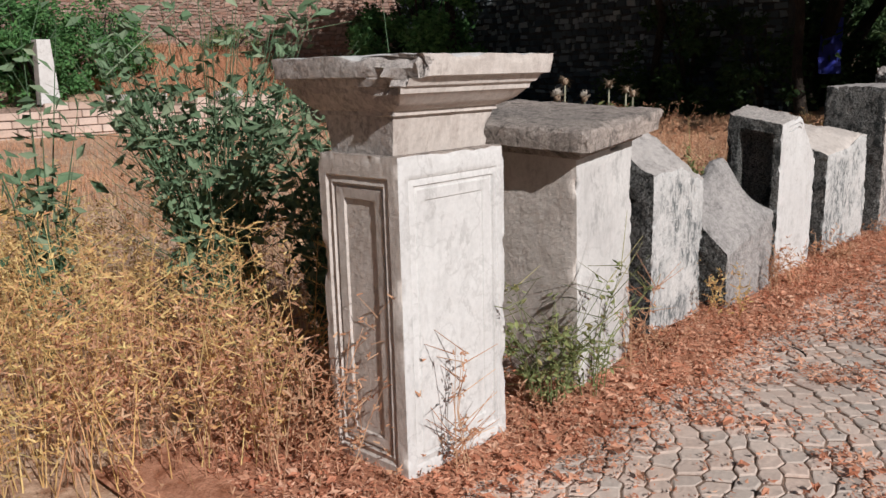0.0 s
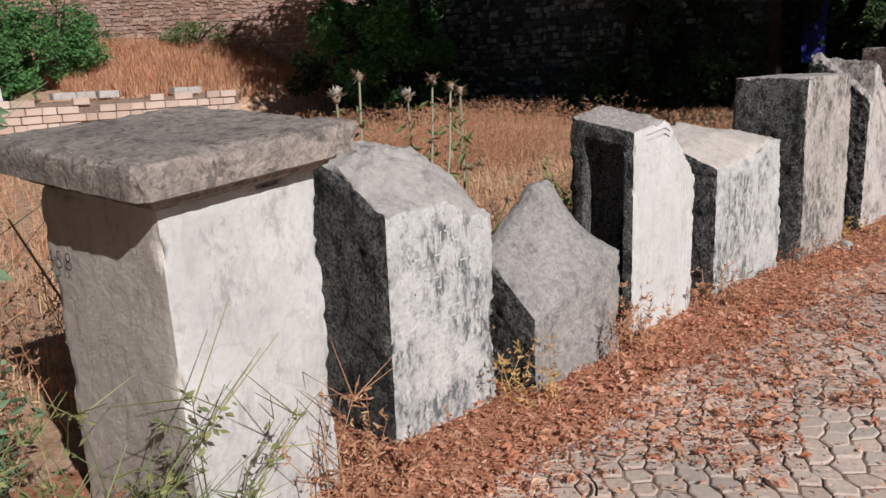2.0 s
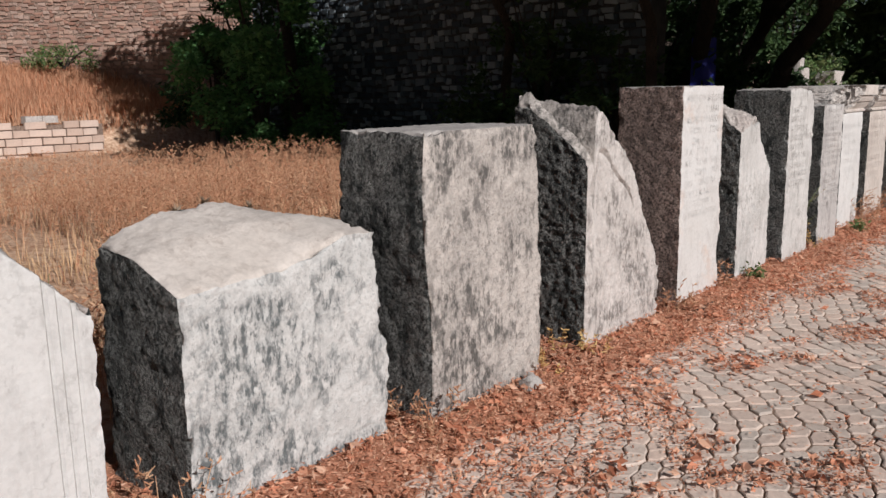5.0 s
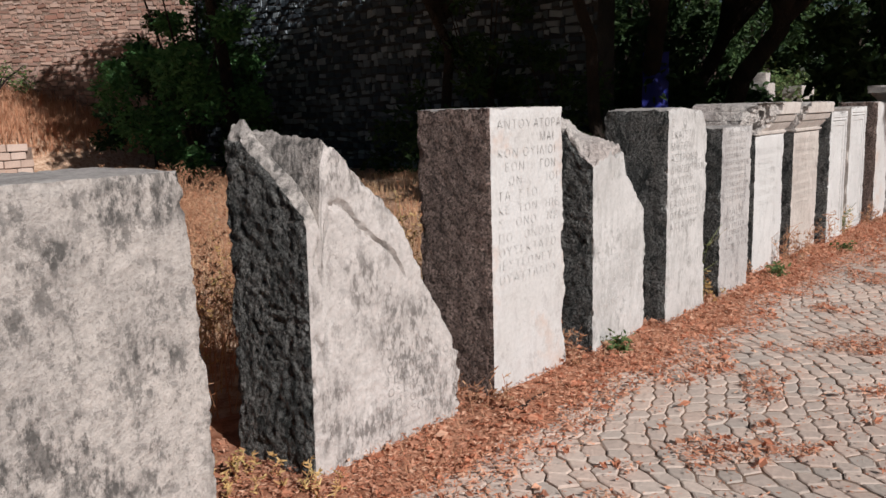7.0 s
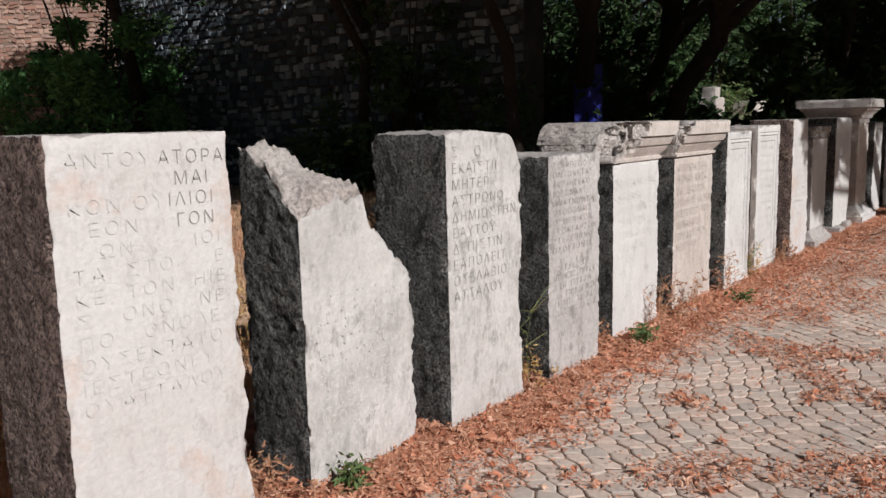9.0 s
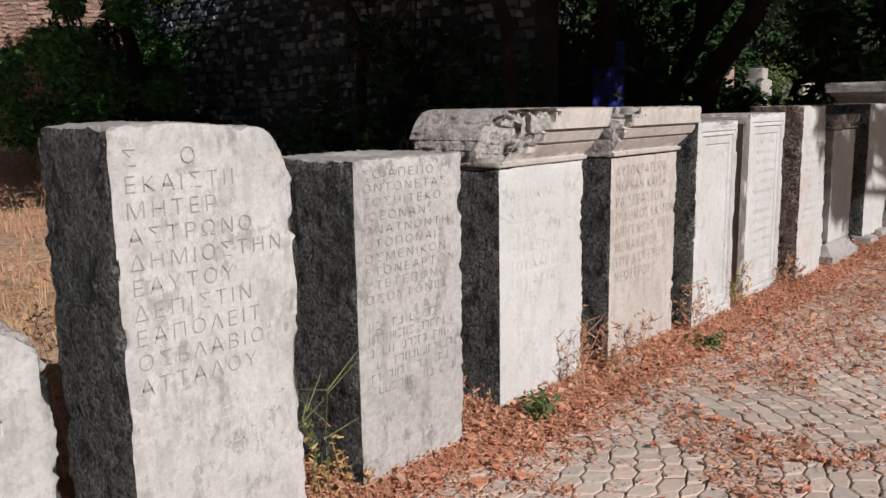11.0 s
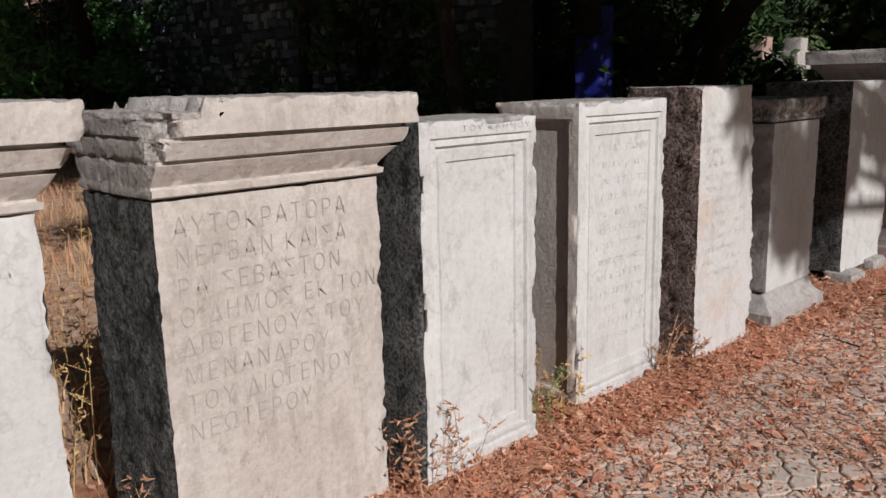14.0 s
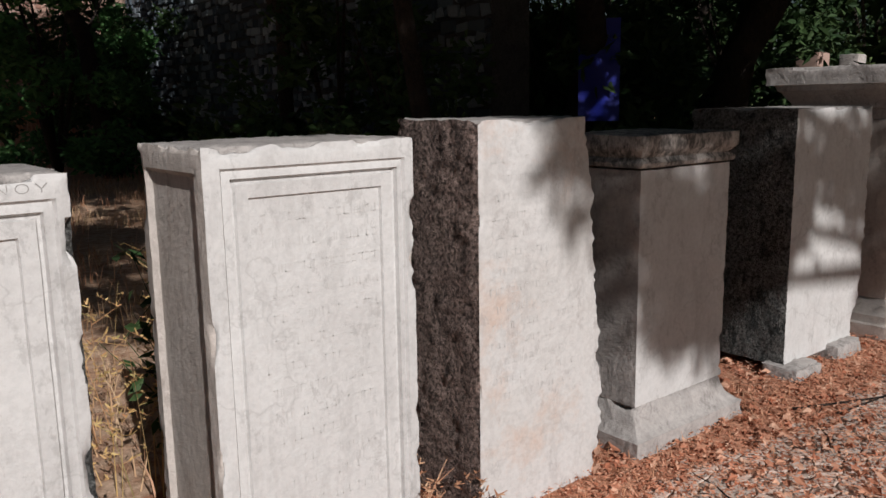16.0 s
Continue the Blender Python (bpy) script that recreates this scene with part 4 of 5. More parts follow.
for i, (x, y, z, r, h, n, s) in enumerate((
        (21.4, 24.0, 0, 1.7, 5.2, 4200, 0.22), (22.6, 21.6, 0, 1.8, 5.6, 4200, 0.22), (11.2, 29.8, 0.6, 2.0, 4.4, 5200, 0.2), (13.6, 30.2, 0.9, 1.7, 3.6, 5200, 0.18), (15.0, 31.4, 1.8, 1.3, 2.2, 3000, 0.16), (22.7, 11.6, 0, 1.5, 4.6, 2600, 0.22), (30.0, 12.5, 0, 2.4, 5.2, 2600, 0.24), (28.0, 14.0, 0, 2.2, 5.5, 2400, 0.24), (21.6, 12.4, 0, 1.4, 1.9, 1500, 0.2), (22.3, 9.2, 0, 1.2, 2.6, 1500, 0.2), 
        (25.5, 3.6, 0, 1.3, 1.7, 1200, 0.15), (9.4, 31.4, 0.4, 2.8, 5.2, 5200, 0.24), (6.2, 29.5, 0, 2.6, 6.0, 5200, 0.24), (12.3, 35.5, 0.8, 2.6, 4.4, 3600, 0.24), (12.2, 33.5, 1.2, 2.0, 2.6, 2600, 0.22), (3.5, 31, 0, 2.6, 5, 3000, 0.25))):
    shrub("bush", x, y, z, "dense green leafy bush", r, h, n, s, 200 + i, LEAF_MID if x < 16 else None)
shrub("bush", 20.5, 20.3, 0, "tall leafy green bush in front of the wall", 2.4, 6.4, 13000, 0.2, 215, LEAF_MID)
for i, (x, y, z, r, h) in enumerate(((16.0, 33.2, 2.5, 1.6, 0.8), (19.0, 29.6, 2.6, 1.3, 0.8), (14.2, 34.5, 2.4, 1.4, 0.9))):
    shrub("bush", x, y, z, "low green scrub at the foot of the red wall", r, h, 1200, 0.14, 230 + i, LEAF_BRIGHT)
for i, (x, y, z, r, h) in enumerate(((38, 10.5, 0, 2.2, 2.5), (43, 11.5, 0, 2.8, 3.2), (46, 8.5, 0, 2.5, 3.5))):
    shrub("bush", x, y, z, "sunlit bright green bush beyond the trees", r, h, 1800, 0.22, 240 + i, LEAF_BRIGHT)


# ---------------------------------------------------------------- grass, weeds and litter
def blades(name, label, spots, material, rng, height, width, lean=0.5, category="grass"):
    """Dry blades, a bent two-piece strip each."""
    verts, faces = [], []
    for x, y, z in spots:
        h = height * rng.uniform(0.5, 1.25)
        a = rng.uniform(0, 6.28)
        l = lean * rng.uniform(0.1, 1.0) * h
        dx, dy = math.cos(a), math.sin(a)
        sx, sy = -dy * width, dx * width
        n = len(verts)
        verts += [(x - sx, y - sy, z), (x + sx, y + sy, z), (x + dx * l * 0.35 + sx * 0.8, y + dy * l * 0.35 + sy * 0.8, z + h * 0.6), (x + dx * l * 0.35 - sx * 0.8, y + dy * l * 0.35 - sy * 0.8, z + h * 0.6), (x + dx * l, y + dy * l, z + h)]
        faces += [(n, n + 1, n + 2, n + 3), (n + 3, n + 2, n + 4)]
    ob = raw_mesh(name, verts, faces, material)
    return tagged(ob, label, category, kind="stuff")


def scatter(rng, n, x0, x1, y0, y1, keep):
    out = []
    while len(out) < n:
        x, y = rng.uniform(x0, x1), rng.uniform(y0, y1)
        if rng.random() < keep(x, y):
            out.append((x, y, ground_height(x, y)))
    return out


rng = random.Random(11)
patch = lambda x, y, s, o: noise.noise(Vector((x * s, y * s, o)))
blades("field_grass", "dry straw-coloured grass in the field behind the stones", scatter(rng, 20000, 2.5, 22, 2.75, 16, lambda x, y: max(0.03, 0.3 + 1.3 * patch(x, y, 0.8, 1) + 0.6 * patch(x, y, 3, 2)) * (1 if y < 8 else 0.5)), STRAW, rng, 0.17, 0.0035, 1.2)
blades("field_grass", "dry russet grass in the field behind the stones", scatter(rng, 13000, 2.5, 22, 2.75, 26, lambda x, y: max(0.03, 0.2 + 1.3 * patch(x, y, 0.5, 5) + 0.6 * patch(x, y, 2.4, 2))), RUSSET, rng, 0.2, 0.005, 1.3)
blades("bank_grass", "orange dry grass covering the bank", scatter(rng, 30000, 13.5, 26, 26.0, 33, lambda x, y: 1.0 if mound_height(x, y) > 0.3 else 0.0), RUSSET, rng, 0.55, 0.012, 0.7)


def dry_weeds(x0, x1, y0, y1, stems, height, seed, label, material, keep=None, twigs=9):
    """A thicket of dry stems with side twigs and seed pods."""
    rng = random.Random(seed)
    verts, faces = [], []

    def strip(p, q, w):
        d = (q - p).normalized()
        s = d.cross(Vector((rng.uniform(-1, 1), rng.uniform(-1, 1), 0.2))).normalized() * w
        n = len(verts)
        verts.extend([p - s, p + s, q + s * 0.5, q - s * 0.5])
        faces.append((n, n + 1, n + 2, n + 3))

    count = 0
    while count < stems:
        x, y = rng.uniform(x0, x1), rng.uniform(y0, y1)
        if keep and rng.random() > keep(x, y):
            continue
        count += 1
        h = height * rng.uniform(0.45, 1.1)
        a = rng.uniform(0, 6.28)
        base = Vector((x, y, ground_height(x, y) - 0.02))
        tip = base + Vector((math.cos(a) * h * rng.uniform(0.05, 0.45), math.sin(a) * h * rng.uniform(0.05, 0.45), h))
        mid = base.lerp(tip, 0.5) + Vector((0, 0, 0.05 * h))
        strip(base, mid, 0.0028)
        strip(mid, tip, 0.002)
        for _ in range(twigs):
            k = rng.uniform(0.3, 1.0)
            p = base.lerp(mid, k * 2) if k < 0.5 else mid.lerp(tip, k * 2 - 1)
            b = rng.uniform(0, 6.28)
            q = p + Vector((math.cos(b), math.sin(b), rng.uniform(0.1, 0.9))) * h * rng.uniform(0.06, 0.17)
            strip(p, q, 0.0015)
            for _ in range(3):
                r = p.lerp(q, rng.uniform(0.4, 1.0))
                strip(r, r + Vector((rng.uniform(-1, 1), rng.uniform(-1, 1), rng.uniform(-0.3, 1))) * 0.022, 0.0042)
    ob = raw_mesh("dry_weeds", verts, faces, material)
    return tagged(ob, label, "weeds", kind="stuff")


WEED_GOLD = varied_material("golden_dry_weeds", [(0.80, 0.54, 0.22), (0.62, 0.38, 0.16), (0.86, 0.66, 0.30), (0.66, 0.34, 0.18), (0.58, 0.50, 0.20)], 0.85, translucent=0.2)
WEED_RED = varied_material("russet_dry_weeds", [(0.66, 0.36, 0.22), (0.50, 0.24, 0.14), (0.76, 0.50, 0.32), (0.38, 0.17, 0.10)], 0.85, translucent=0.2)
dry_weeds(-2.5, 2.2, 2.45, 6.5, 2300, 0.85, 31, "thicket of golden dry weeds beside the pedestal", WEED_GOLD, lambda x, y: 1.0 if y > 2.9 - 0.3 * x else 0.25)
dry_weeds(1.0, 1.95, 2.0, 3.4, 260, 0.62, 32, "reddish dry weeds against the pedestal's side", WEED_RED, lambda x, y: 1.0 if y > 3.9 - 1.05 * x else 0.05)
dry_weeds(6.5, 8.7, 2.8, 3.8, 260, 0.6, 37, "clump of russet dry grass behind the low block", WEED_RED)
dry_weeds(8.6, 12.8, 6.5, 10.0, 1500, 0.78, 35, "tall russet dry grass in the middle of the field", WEED_RED)
dry_weeds(8.6, 10.4, 2.9, 4.6, 300, 0.8, 39, "clump of russet dry grass behind the broken block", WEED_RED)
dry_weeds(2.4, 9.0, 2.7, 4.2, 420, 0.75, 33, "dry russet weeds behind the stones", WEED_RED)
dry_weeds(3.0, 16.0, 4.2, 13.0, 700, 0.5, 38, "scattered dead weeds in the dry field", WEED_RED, lambda x, y: max(0.0, 0.3 + patch(x, y, 0.9, 8)))
dry_weeds(9.0, 18.5, 2.6, 4.0, 420, 0.8, 34, "dry straw weeds behind the stones", WEED_GOLD)


def gap_weeds():
    """Tufts of dry weed at the feet of the stones."""
    rng = random.Random(36)
    for x0, x1, n, h, m in ((1.75, 2.9, 60, 0.22, WEED_RED), (3.45, 3.8, 30, 0.25, WEED_RED), (4.3, 4.6, 26, 0.34, WEED_GOLD), (5.15, 5.5, 50, 0.34, WEED_RED), (5.95, 6.4, 36, 0.26, WEED_RED), (7.2, 7.5, 20, 0.22, WEED_RED),
                            (8.2, 8.8, 26, 0.2, WEED_GOLD), (9.6, 9.85, 20, 0.25, WEED_RED), (10.4, 10.85, 22, 0.22, WEED_RED), (12.15, 12.65, 22, 0.25, WEED_GOLD), (13.15, 13.45, 18, 0.22, WEED_RED),
                            (14.1, 14.5, 40, 0.34, WEED_RED), (15.2, 15.45, 30, 0.34, WEED_RED), (16.9, 17.2, 36, 0.24, WEED_RED), (15.95, 16.3, 20, 0.3, WEED_GOLD)):
        dry_weeds(x0, x1, 1.86, 2.35, n, h, rng.randint(1, 9999), "tuft of dry weeds at the foot of the stones", m, twigs=7)


gap_weeds()


def green_weed(x, y, label, stems, height, spread, leaf, seed, material, twiggy=0.0, z=0.0, category="weed"):
    """A leafy weed: thin branching stems, each with its leaves."""
    rng = random.Random(seed)
    t = thing("weed", x, y, z, label, category)
    lv, lf = [], []
    for i in range(stems):
        verts, faces = [], []
        a = rng.uniform(0, 6.28)
        s = spread * rng.uniform(0.3, 1.0)
        h = height * rng.uniform(0.55, 1.0)
        p = [Vector((0.06 * math.cos(a), 0.06 * math.sin(a), -0.03)), Vector((s * 0.35 * math.cos(a), s * 0.35 * math.sin(a), h * 0.5)), Vector((s * math.cos(a), s * math.sin(a), h))]
        tube(verts, faces, p, [0.0016 + 0.006 * leaf / 0.1, 0.0012 + 0.0035 * leaf / 0.1, 0.001], 4)
        for k in range(7):
            f = rng.uniform(0.15, 1.0)
            c = p[0].lerp(p[1], f * 2) if f < 0.5 else p[1].lerp(p[2], f * 2 - 1)
            if rng.random() < twiggy:
                b = rng.uniform(0, 6.28)
                tube(lv, lf, [c, c + Vector((math.cos(b), math.sin(b), rng.uniform(0.0, 1.2))) * h * 0.28], [0.0025, 0.001], 3)
            leaf_quads(rng, c, rng.randint(3, 6), leaf * 1.1, leaf, lv, lf, 0.8)
        raw_mesh("stem", verts, faces, material, t)
    raw_mesh("foliage", lv, lf, material, t)
    return t


SPRIG = varied_material("olive_sprigs", [(0.24, 0.30, 0.11), (0.33, 0.36, 0.15), (0.17, 0.22, 0.09), (0.44, 0.38, 0.18)], 0.7, translucent=0.2)
green_weed(2.74, 2.0, "leafy olive-green weed with thin sprays growing between the stones", 18, 0.62, 0.42, 0.036, 41, SPRIG, 0.8)
green_weed(2.95, 1.93, "wiry green sprays in front of the capped block", 8, 0.75, 0.5, 0.03, 42, SPRIG, 1.0)
green_weed(2.1, 3.55, "tall bushy thistle with grey-green leaves behind the pedestal", 70, 1.95, 0.62, 0.085, 43, THISTLE, 0.5)
green_weed(2.55, 3.2, "tall bushy thistle with grey-green leaves behind the pedestal", 44, 1.5, 0.45, 0.08, 44, THISTLE, 0.5)
green_weed(1.55, 4.3, "tall grey-green thistle stalks in dry grass", 9, 1.9, 0.4, 0.10, 45, THISTLE, 0.4)
green_weed(1.0, 4.6, "low green weed among dry grass", 12, 0.8, 0.4, 0.07, 46, SPRIG, 0.4)
green_weed(2.6, 2.75, "low green weed between the stones", 12, 0.6, 0.25, 0.06, 47, THISTLE, 0.3)
green_weed(4.75, 2.95, "green thistle growing behind the grey slab", 9, 0.75, 0.3, 0.08, 48, SPRIG, 0.6)
green_weed(9.55, 2.95, "small green bush in the dry field", 14, 0.75, 0.35, 0.05, 49, SPRIG, 0.6)
green_weed(15.65, 2.75, "green weed behind the panelled stones", 14, 1.0, 0.3, 0.06, 50, LEAF, 0.5)
green_weed(16.6, 2.95, "green weed behind the panelled stones", 16, 1.0, 0.4, 0.07, 51, LEAF, 0.5)
green_weed(6.2, 2.95, "yellow-green weed behind the low block", 12, 0.85, 0.3, 0.05, 52, SPRIG, 0.6)


for i, (x, y, n, h, sp) in enumerate(((2.02, 1.9, 3, 0.55, 0.14), (13.95, 1.93, 5, 0.36, 0.16), (14.62, 1.95, 4, 0.3, 0.14), (12.4, 2.05, 3, 0.45, 0.12), (16.85, 1.93, 5, 0.26, 0.14), (15.98, 2.0, 5, 0.34, 0.15), (4.98, 1.95, 4, 0.34, 0.2), (3.35, 1.93, 5, 0.5, 0.3))):
    green_weed(x, y, "thin dry sprig standing against the stones", n, h, sp, 0.02, 560 + i, SPRIG if i in (3, 5) else WEED_RED, 0.9)
for i, (x, y) in enumerate(((13.5, 1.85), (15.0, 1.72), (10.9, 1.9))):
    green_weed(x, y, "small green seedling in the leaf litter", 5, 0.1, 0.08, 0.045, 580 + i, LEAF_BRIGHT, 0.0)


def dry_thistle(x, y, height, seed):
    """A dead thistle: bent stalk, side stalks, bristly heads."""
    rng = random.Random(seed)
    t = thing("dry_thistle", x, y, -0.03, "dead brown thistle stalk with bristly seed heads", "thistle", "dead thistles behind the stones")
    for i in range(rng.randint(3, 5)):
        verts, faces = [], []
        a = rng.uniform(0, 6.28)
        h = height * rng.uniform(0.7, 1.0)
        s = 0.3 * rng.uniform(0.2, 1)
        tip = Vector((s * math.cos(a), s * math.sin(a), h))
        tube(verts, faces, [(0, 0, 0), (tip.x * 0.25, tip.y * 0.25, h * 0.5), tip], [0.008, 0.006, 0.004], 5)
        raw_mesh("stalk", verts, faces, SPRIG if rng.random() < 0.4 else WEED_RED, t)
        verts, faces = [], []
        for k in range(34):
            d = Vector((rng.uniform(-1, 1), rng.uniform(-1, 1), rng.uniform(-0.5, 1))).normalized()
            sd = d.cross(Vector((0.3, 0.5, 0.8))).normalized() * 0.005
            n = len(verts)
            r = rng.uniform(0.025, 0.05)
            verts.extend([tip - sd, tip + sd, tip + d * r])
            faces.append((n, n + 1, n + 2))
        raw_mesh("seed_head", verts, faces, HEADS, t, "pale bristly seed head")
    return t


HEADS = varied_material("thistle_heads", [(0.50, 0.42, 0.32), (0.30, 0.20, 0.13), (0.62, 0.56, 0.46)], 0.9)
for i, (x, y, h) in enumerate(((4.5, 2.9, 0.9), (5.05, 2.85, 0.95), (4.2, 3.1, 1.0), (5.2, 3.1, 0.9), (3.9, 3.3, 0.9), (5.0, 3.6, 0.9), (4.6, 3.7, 1.0), (7.1, 2.9, 1.05), (6.9, 3.2, 1.0), (8.6, 2.9, 1.0), (8.4, 3.2, 0.95), (3.2, 3.2, 1.2))):
    dry_thistle(x, y, h, 300 + i)


def tall_thistle(x, y, height, sway, seed, fluffy):
    """One tall pale stalk with small side leaves under a spiny head."""
    rng = random.Random(seed)
    t = thing("tall_thistle", x, y, -0.03, "tall pale grey-green thistle stalk with one spiny flower head", "thistle", "dead thistles behind the stones")
    verts, faces = [], []
    tip = Vector((sway, 0.5 * sway, height))
    pts = [Vector((0, 0, 0)), Vector((-0.3 * sway, 0.02, height * 0.4)), Vector((0.2 * sway, 0, height * 0.75)), tip]
    tube(verts, faces, pts, [0.010, 0.009, 0.007, 0.006], 6)
    raw_mesh("stalk", verts, faces, PALESTALK, t, "", 60)
    verts, faces = [], []
    for k in range(16):
        f = rng.uniform(0.35, 0.92)
        leaf_quads(rng, pts[1].lerp(pts[3], f), 2, 0.03, 0.075, verts, faces, 0.5, narrow=0.28)
    raw_mesh("foliage", verts, faces, SPRIG, t)
    verts, faces = [], []
    tube(verts, faces, [tip + Vector((0, 0, z)) for z in (-0.012, 0.0, 0.02, 0.038)], [0.008, 0.022, 0.024, 0.010], 8)
    raw_mesh("flower_bulb", verts, faces, HEADS, t, "", 60)
    verts, faces = [], []
    for k in range(70 if fluffy else 44):
        a = rng.uniform(0, 6.28)
        e = rng.uniform(0.1, 1.5) if fluffy else rng.uniform(-0.9, 0.7)
        d = Vector((math.cos(a) * math.cos(e), math.sin(a) * math.cos(e), math.sin(e)))
        sd = d.cross(Vector((0.3, 0.5, 0.8))).normalized() * (0.008 if fluffy else 0.006)
        n = len(verts)
        start = tip + Vector((0, 0, 0.018)) + d * 0.012
        verts.extend([start - sd, start + sd, start + d * rng.uniform(0.035, 0.055)])
        faces.append((n, n + 1, n + 2))
    raw_mesh("seed_head", verts, faces, FLUFF if fluffy else HEADS, t, "white fluffy seed head" if fluffy else "pale spiny flower head")


PALESTALK = varied_material("pale_thistle_stalk", [(0.42, 0.42, 0.32), (0.36, 0.35, 0.25)], 0.85)
FLUFF = varied_material("thistle_down", [(0.72, 0.66, 0.58), (0.62, 0.55, 0.47), (0.78, 0.73, 0.66)], 0.95)
for i, (x, y, h, sway, fluffy) in enumerate(((4.80, 3.38, 1.37, 0.02, False), (4.62, 3.30, 1.27, -0.06, True), (5.39, 3.60, 1.23, -0.04, True), (5.28, 3.33, 1.34, 0.06, False), (5.25, 3.17, 1.30, 0.08, False), (5.42, 3.2, 1.27, -0.05, False))):
    tall_thistle(x, y, h, sway, 340 + i, fluffy)


def leaf_litter():
    """Fallen leaves: a thick drift along the stones, thinner drifts over the cobbles."""
    rng = random.Random(71)

    def density(x, y):
        edge = 1.50 + 0.18 * patch(x, 0, 1.3, 7)
        drift = max(0.0, min(1.0, (y - edge + 0.12) / 0.25))
        if y > 2.15:
            drift *= max(0.0, 1 - (y - 2.15) / 0.9)
        open_part = 0.8 * max(0.0, min(1.0, (patch(x, y, 1.7, 3) + 0.6 * patch(x, y, 4.5, 9) - 0.08) * 3.0))
        if 4.4 < x < 7.6:
            open_part = max(open_part, 0.75 * max(0.0, min(1.0, (y - 0.95) / 0.4 + patch(x, y, 2.1, 4))))
        if x > 14.5:
            open_part = max(open_part, 0.7 * max(0.0, min(1.0, (y - 0.7) / 0.5 + 0.9 * patch(x, y, 2.4, 4))))
        return max(drift, open_part, 0.045)

    for part_no, (count, small, big) in enumerate(((165000, 0.011, 0.032), (7500, 0.035, 0.075))):
        verts, faces = [], []
        made = 0
        while made < count:
            x, y = rng.uniform(1.4, 22), rng.uniform(-0.3, 2.7)
            d = density(x, y)
            if rng.random() > d * (1 if part_no == 0 else 0.8):
                continue
            made += 1
            s = rng.uniform(small, big)
            z = 0.008 + rng.random() ** 2 * (0.035 if d > 0.8 else 0.012)
            a, tx, ty = rng.uniform(0, 6.28), rng.uniform(-0.6, 0.6), rng.uniform(-0.6, 0.6)
            ca, sa = math.cos(a), math.sin(a)
            n = len(verts)
            w = s * rng.uniform(0.25, 0.5)
            pts = [(-s / 2, 0, 0.15 * s), (0, -w / 2, 0), (s / 2, 0, 0.2 * s), (0, w / 2, 0.1 * s)] if part_no == 0 else [
                (-s / 2, 0, 0.1 * s), (-s * 0.1, -w * 0.5, 0.02), (s * 0.1, -w * 1.05, 0.0), (s * 0.15, -w * 0.5, 0.01), (s / 2, 0, 0.15 * s), (s * 0.15, w * 0.5, 0.01), (s * 0.1, w * 1.05, 0.02), (-s * 0.1, w * 0.5, 0.0)]
            for u, v, q in pts:
                verts.append((x + u * ca - v * sa, y + u * sa + v * ca, max(0.004, z + q + u * tx * 0.5 + v * ty * 0.5)))
            if part_no == 0:
                faces += [(n, n + 1, n + 2), (n, n + 2, n + 3)]
            else:
                faces += [(n, n + 1, n + 3), (n + 1, n + 2, n + 3), (n, n + 3, n + 4), (n, n + 4, n + 5), (n + 5, n + 6, n + 7), (n, n + 5, n + 7)]
        ob = raw_mesh("leaf_litter" if part_no == 0 else "fallen_leaves", verts, faces, LITTER)
        tagged(ob, "reddish-brown crumbled dead leaves drifted along the stones" if part_no == 0 else "larger curled dead leaves on the ground", "leaves", kind="stuff")


leaf_litter()


def leaf_drift():
    """The bed of leaf mould under the litter, feathering out on to the setts."""
    def height(x, y):
        edge = 1.56 + 0.16 * patch(x, 0, 1.3, 7) + 0.05 * patch(x, y, 6, 2)
        return -0.02 + 0.034 * max(0.0, min(1.0, (y - edge) / 0.22)) + 0.008 * patch(x, y, 7, 5)
    verts, faces = sheet_mesh(1.1, 25.0, 1.3, 2.9, 0.05, height)
    ob = raw_mesh("leaf_mould", verts, faces, DRIFT, None, "", 60)
    tagged(ob, "bed of reddish leaf mould along the stones", "leaf mould", kind="structure")


leaf_drift()
blades("verge_grass", "short dry russet grass at the foot of the stones", scatter(rng, 9000, 1.3, 24, 1.55, 2.2, lambda x, y: max(0.0, min(1, (y - 1.5) / 0.4)) * max(0.15, 0.5 + patch(x, y, 2.0, 2))), RUSSET, rng, 0.085, 0.0022, 0.9)


def stick(name, x, y, length, r, rz, seed):
    rng = random.Random(seed)
    verts, faces = [], []
    tube(verts, faces, [(length * k / 4, rng.uniform(-0.02, 0.02), 0.015 + rng.uniform(0, 0.012)) for k in range(5)], [r, r * 0.9, r * 0.8, r * 0.6, r * 0.3], 6)
    ob = raw_mesh(name, verts, faces, BARK)
    ob.matrix_basis = pose(x, y, 0, 0, 0, rz)
    tagged(ob, "dry brown fallen twig lying on the leaf litter", "twig", "fallen twigs")


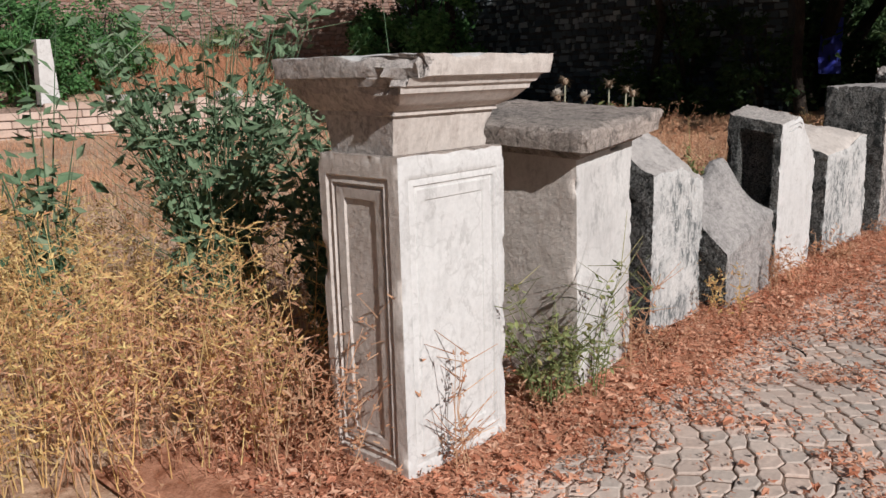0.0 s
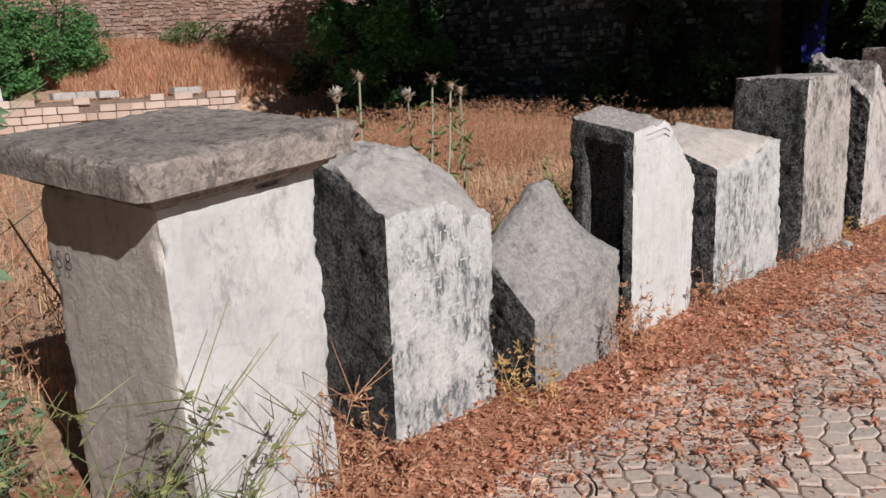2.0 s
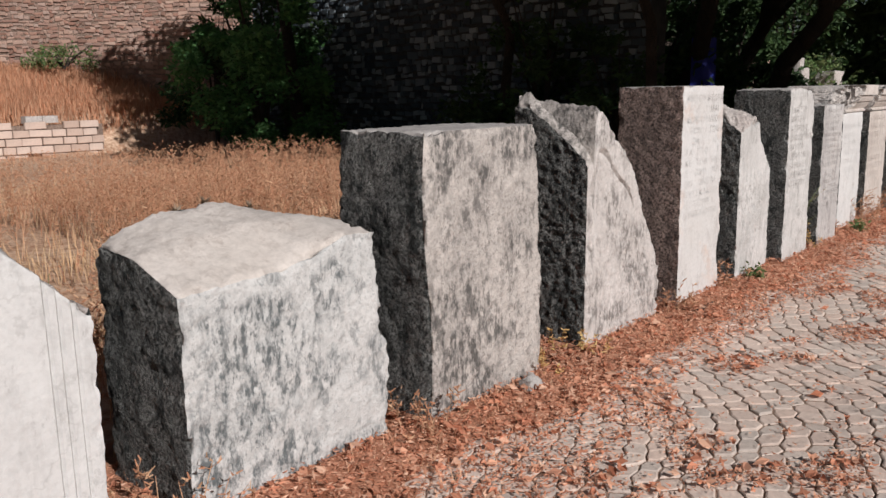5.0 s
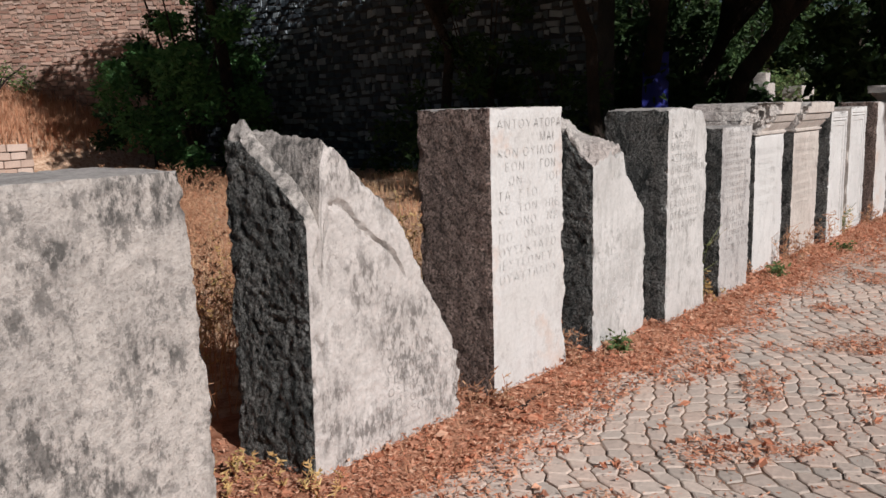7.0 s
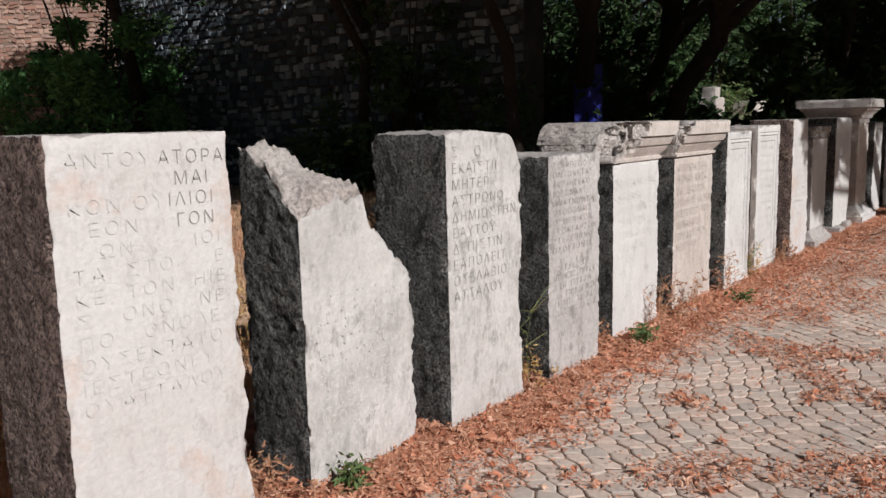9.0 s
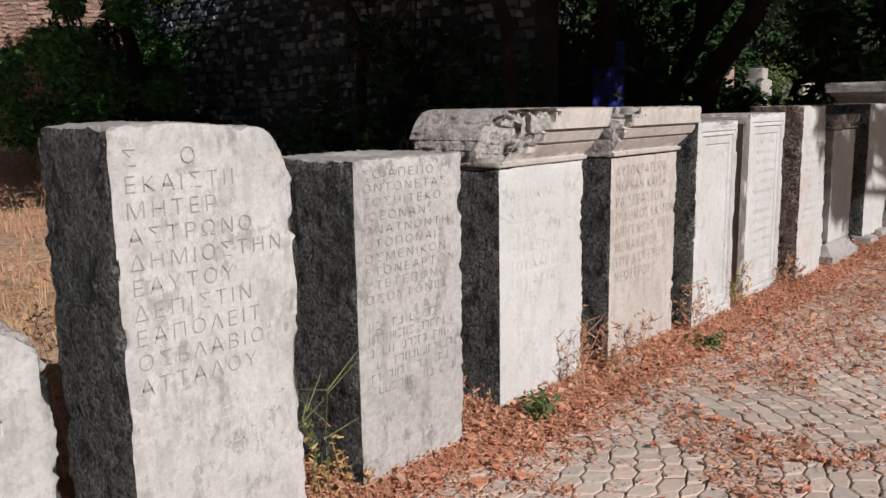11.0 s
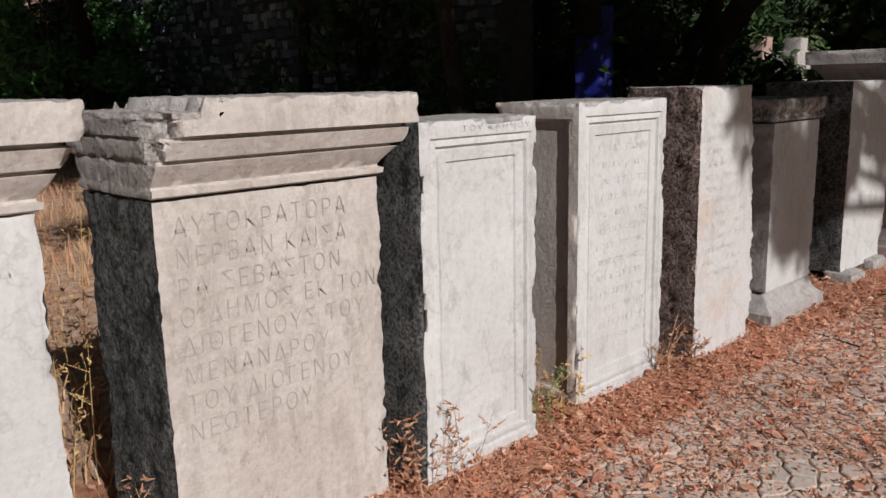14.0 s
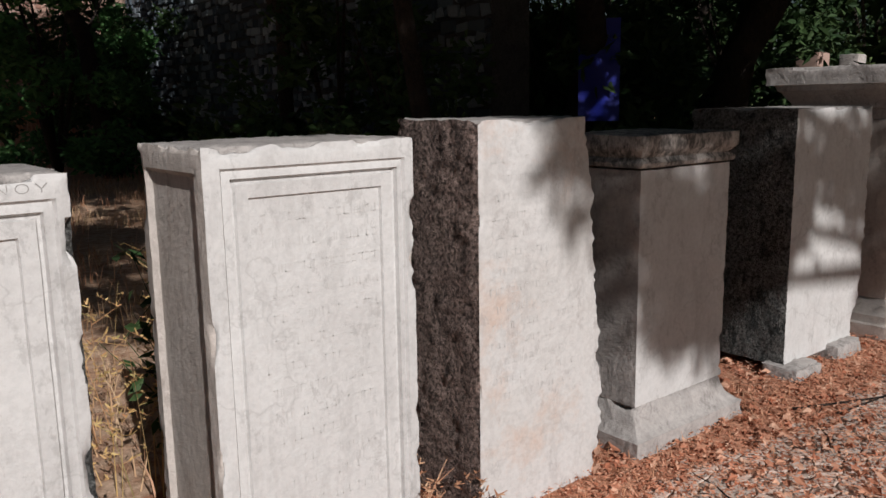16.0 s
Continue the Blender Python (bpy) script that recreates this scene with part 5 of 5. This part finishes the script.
for i, (x, y, l, r, a) in enumerate(((9.75, 1.83, 0.3, 0.012, 4), (18.9, 1.75, 0.9, 0.006, -22), (19.0, 1.6, 0.8, 0.005, -8), (18.6, 1.45, 0.5, 0.004, 30), (17.9, 1.4, 0.35, 0.004, 70), (6.9, 1.3, 0.14, 0.006, 60), (4.0, 1.35, 0.16, 0.005, 50))):
    stick("twig", x, y, l, r, a, 500 + i)
for i, (x, y, w, d, h) in enumerate(((19.25, 1.92, 0.28, 0.2, 0.09), (19.75, 1.95, 0.3, 0.25, 0.1), (14.35, 1.88, 0.18, 0.12, 0.03), (7.98, 1.88, 0.12, 0.09, 0.07))):
    t = thing("loose_stone", x, y, -0.005, "rough pale stone lying at the foot of a marble block", "stone", "loose stones")
    stone("rock", t, w, d, h, [GREYED, GREYED, GREYED], seed=80 + i, rough=(0.012, 0.012, 0.012), chip=0.03, res=0.04)


# ---------------------------------------------------------------- far ruins and closing masses
def far_ruins():
    for i, (x, y, w, d, h, lab) in enumerate(((36.0, 9.4, 0.9, 0.6, 2.1, "pale broken marble block among bushes"), (37.4, 9.9, 0.5, 0.5, 2.5, "pale broken marble block among bushes"), (38.6, 9.0, 1.6, 0.7, 2.0, "pale low stone base among bushes"),
                                              (39.3, 11.9, 0.7, 0.7, 2.7, "orange-red brick pier beyond the trees"), (41.5, 7.6, 1.8, 0.8, 1.6, "pale stone bench block beyond the trees"), (43.6, 6.2, 2.0, 0.8, 1.3, "pale low stone base among bushes"))):
        t = thing("ruin_stone", x, y, 0, lab, "stone", "far ruins")
        m = REDSTONE if "brick" in lab else BROKEN
        stone("block", t, w, d, h, [m, m, WHITE if m is BROKEN else m], seed=90 + i, res=0.2, rough=(0.03, 0.03, 0.03), chip=0.05)


far_ruins()


def blue_sheet():
    verts, faces = sheet_mesh(0, 0.65, 0, 1.6, 0.1, lambda x, y: 0.06 * math.sin(9 * x + 2 * y) + 0.03 * math.sin(5 * y))
    verts = [(x, z, y) for x, y, z in verts]
    ob = raw_mesh("tarpaulin", verts, faces, BLUE, None, "", 60)
    ob.matrix_basis = pose(25.5, 8.9, 1.1, 0, 0, -48)
    tagged(ob, "dark blue plastic sheet hanging under the trees", "tarpaulin")


blue_sheet()


for i, (x, y, r, h) in enumerate(((27, 11, 2.4, 4.5), (30, 4.5, 2.2, 4.6), (34.5, 11.6, 2.4, 5.0), (33, 3.5, 2.4, 5.0), (49, 14, 4, 9), (52, 6, 4, 9), (50, -2, 4, 9), (44, 17, 4, 9), (38, 21, 4, 9), (30, 21, 3.4, 6), (28, 27, 3.5, 7), (47, 21, 4, 9), (44, 12.5, 3, 8.5), (41, 15, 3, 8.5), (47, 9.5, 3, 8.5), (36, 17, 3, 7), (54, 11, 4, 9))):
    shrub("bush", x, y, 0, "dense dark green thicket closing the view" if h < 6 else "tall dark green tree mass closing the view", r, h, 5200, 0.36, 400 + i)


# ---------------------------------------------------------------- pavement, last
def pavement():
    root = raw_mesh("pavement", [(-8, -9, -0.0075), (45, -9, -0.0075), (45, 2.02, -0.0075), (-8, 2.02, -0.0075)], [(0, 1, 2, 3)], JOINT)
    tagged(root, "worn stone setts laid in arcs, dirt in the joints", "pavement", kind="structure")
    rng = random.Random(77)
    pitch = 0.094
    bow = lambda x: 0.11 * math.cos(2 * math.pi * x / 2.1)
    verts, faces, singles = [], [], []

    def centre(i, j):
        r = random.Random(i * 7919 + j * 104729)
        x = (i + 0.5 * (j % 2)) * pitch * 1.08 + r.uniform(-0.036, 0.036)
        return Vector((x, j * pitch * 0.98 + bow(x) + r.uniform(-0.032, 0.032), 0))

    def corners(i, j):
        o = j % 2
        ring = [centre(*n) for n in ((i + 1, j), (i + o, j + 1), (i - 1 + o, j + 1), (i - 1, j), (i - 1 + o, j - 1), (i + o, j - 1))]
        p = centre(i, j)
        pts = []
        for k in range(6):
            a, b = ring[k], ring[(k + 1) % 6]
            if k in (1, 4):
                square = (p + (a + b) / 2) / 2
            elif k in (0, 3):
                square = ((p + a) / 2 + b) / 2
            else:
                square = ((p + b) / 2 + a) / 2
            pts.append(square.lerp((p + a + b) / 3, 0.55))
        return pts

    turn = Matrix.Rotation(radians(38), 3, 'Z')
    for j in range(-215, 75):
        for i in range(-25, 250):
            m = turn @ Vector((i * pitch * 1.08, j * pitch * 0.96, 0))
            if not (0.9 < m.x < 26.5 and -1.4 < m.y < 2.3):
                continue
            c = [turn @ p for p in corners(i, j)]
            m = sum(c, Vector()) / 6
            if m.y > 1.99:
                continue
            z = rng.uniform(-0.005, 0.004)
            tilt = Vector((rng.uniform(-0.04, 0.04), rng.uniform(-0.04, 0.04), 0))
            ring = [m + (p - m) * (1 - 0.005 / max((p - m).length, 0.02)) for p in c]
            inn = [m + (p - m) * 0.88 for p in ring]
            low = [(p.x, p.y, -0.012) for p in ring]
            mid = [(p.x, p.y, z - 0.0035 + tilt.dot(p - m)) for p in ring]
            up = [(p.x, p.y, z + tilt.dot(p - m)) for p in inn]
            fs = [tuple(range(12, 18))] + [(a + k, a + (k + 1) % 6, a + 6 + (k + 1) % 6, a + 6 + k) for a in (0, 6) for k in range(6)]
            if 9.6 < m.x < 12.9 and 0.7 < m.y < 1.55 and len(singles) < 290:
                singles.append((m, low + mid + up, fs))
            else:
                n = len(verts)
                verts += low + mid + up
                faces += [tuple(n + k for k in f) for f in fs]
    ob = raw_mesh("setts", verts, faces, COBBLE, root)
    tagged(ob, kind="stuff")
    for m, vs, fs in singles:
        ob = raw_mesh("sett", [Vector(v) - Vector((m.x, m.y, 0)) for v in vs], fs, COBBLE_PIECE, root)
        ob.location = (m.x, m.y, 0)


pavement()
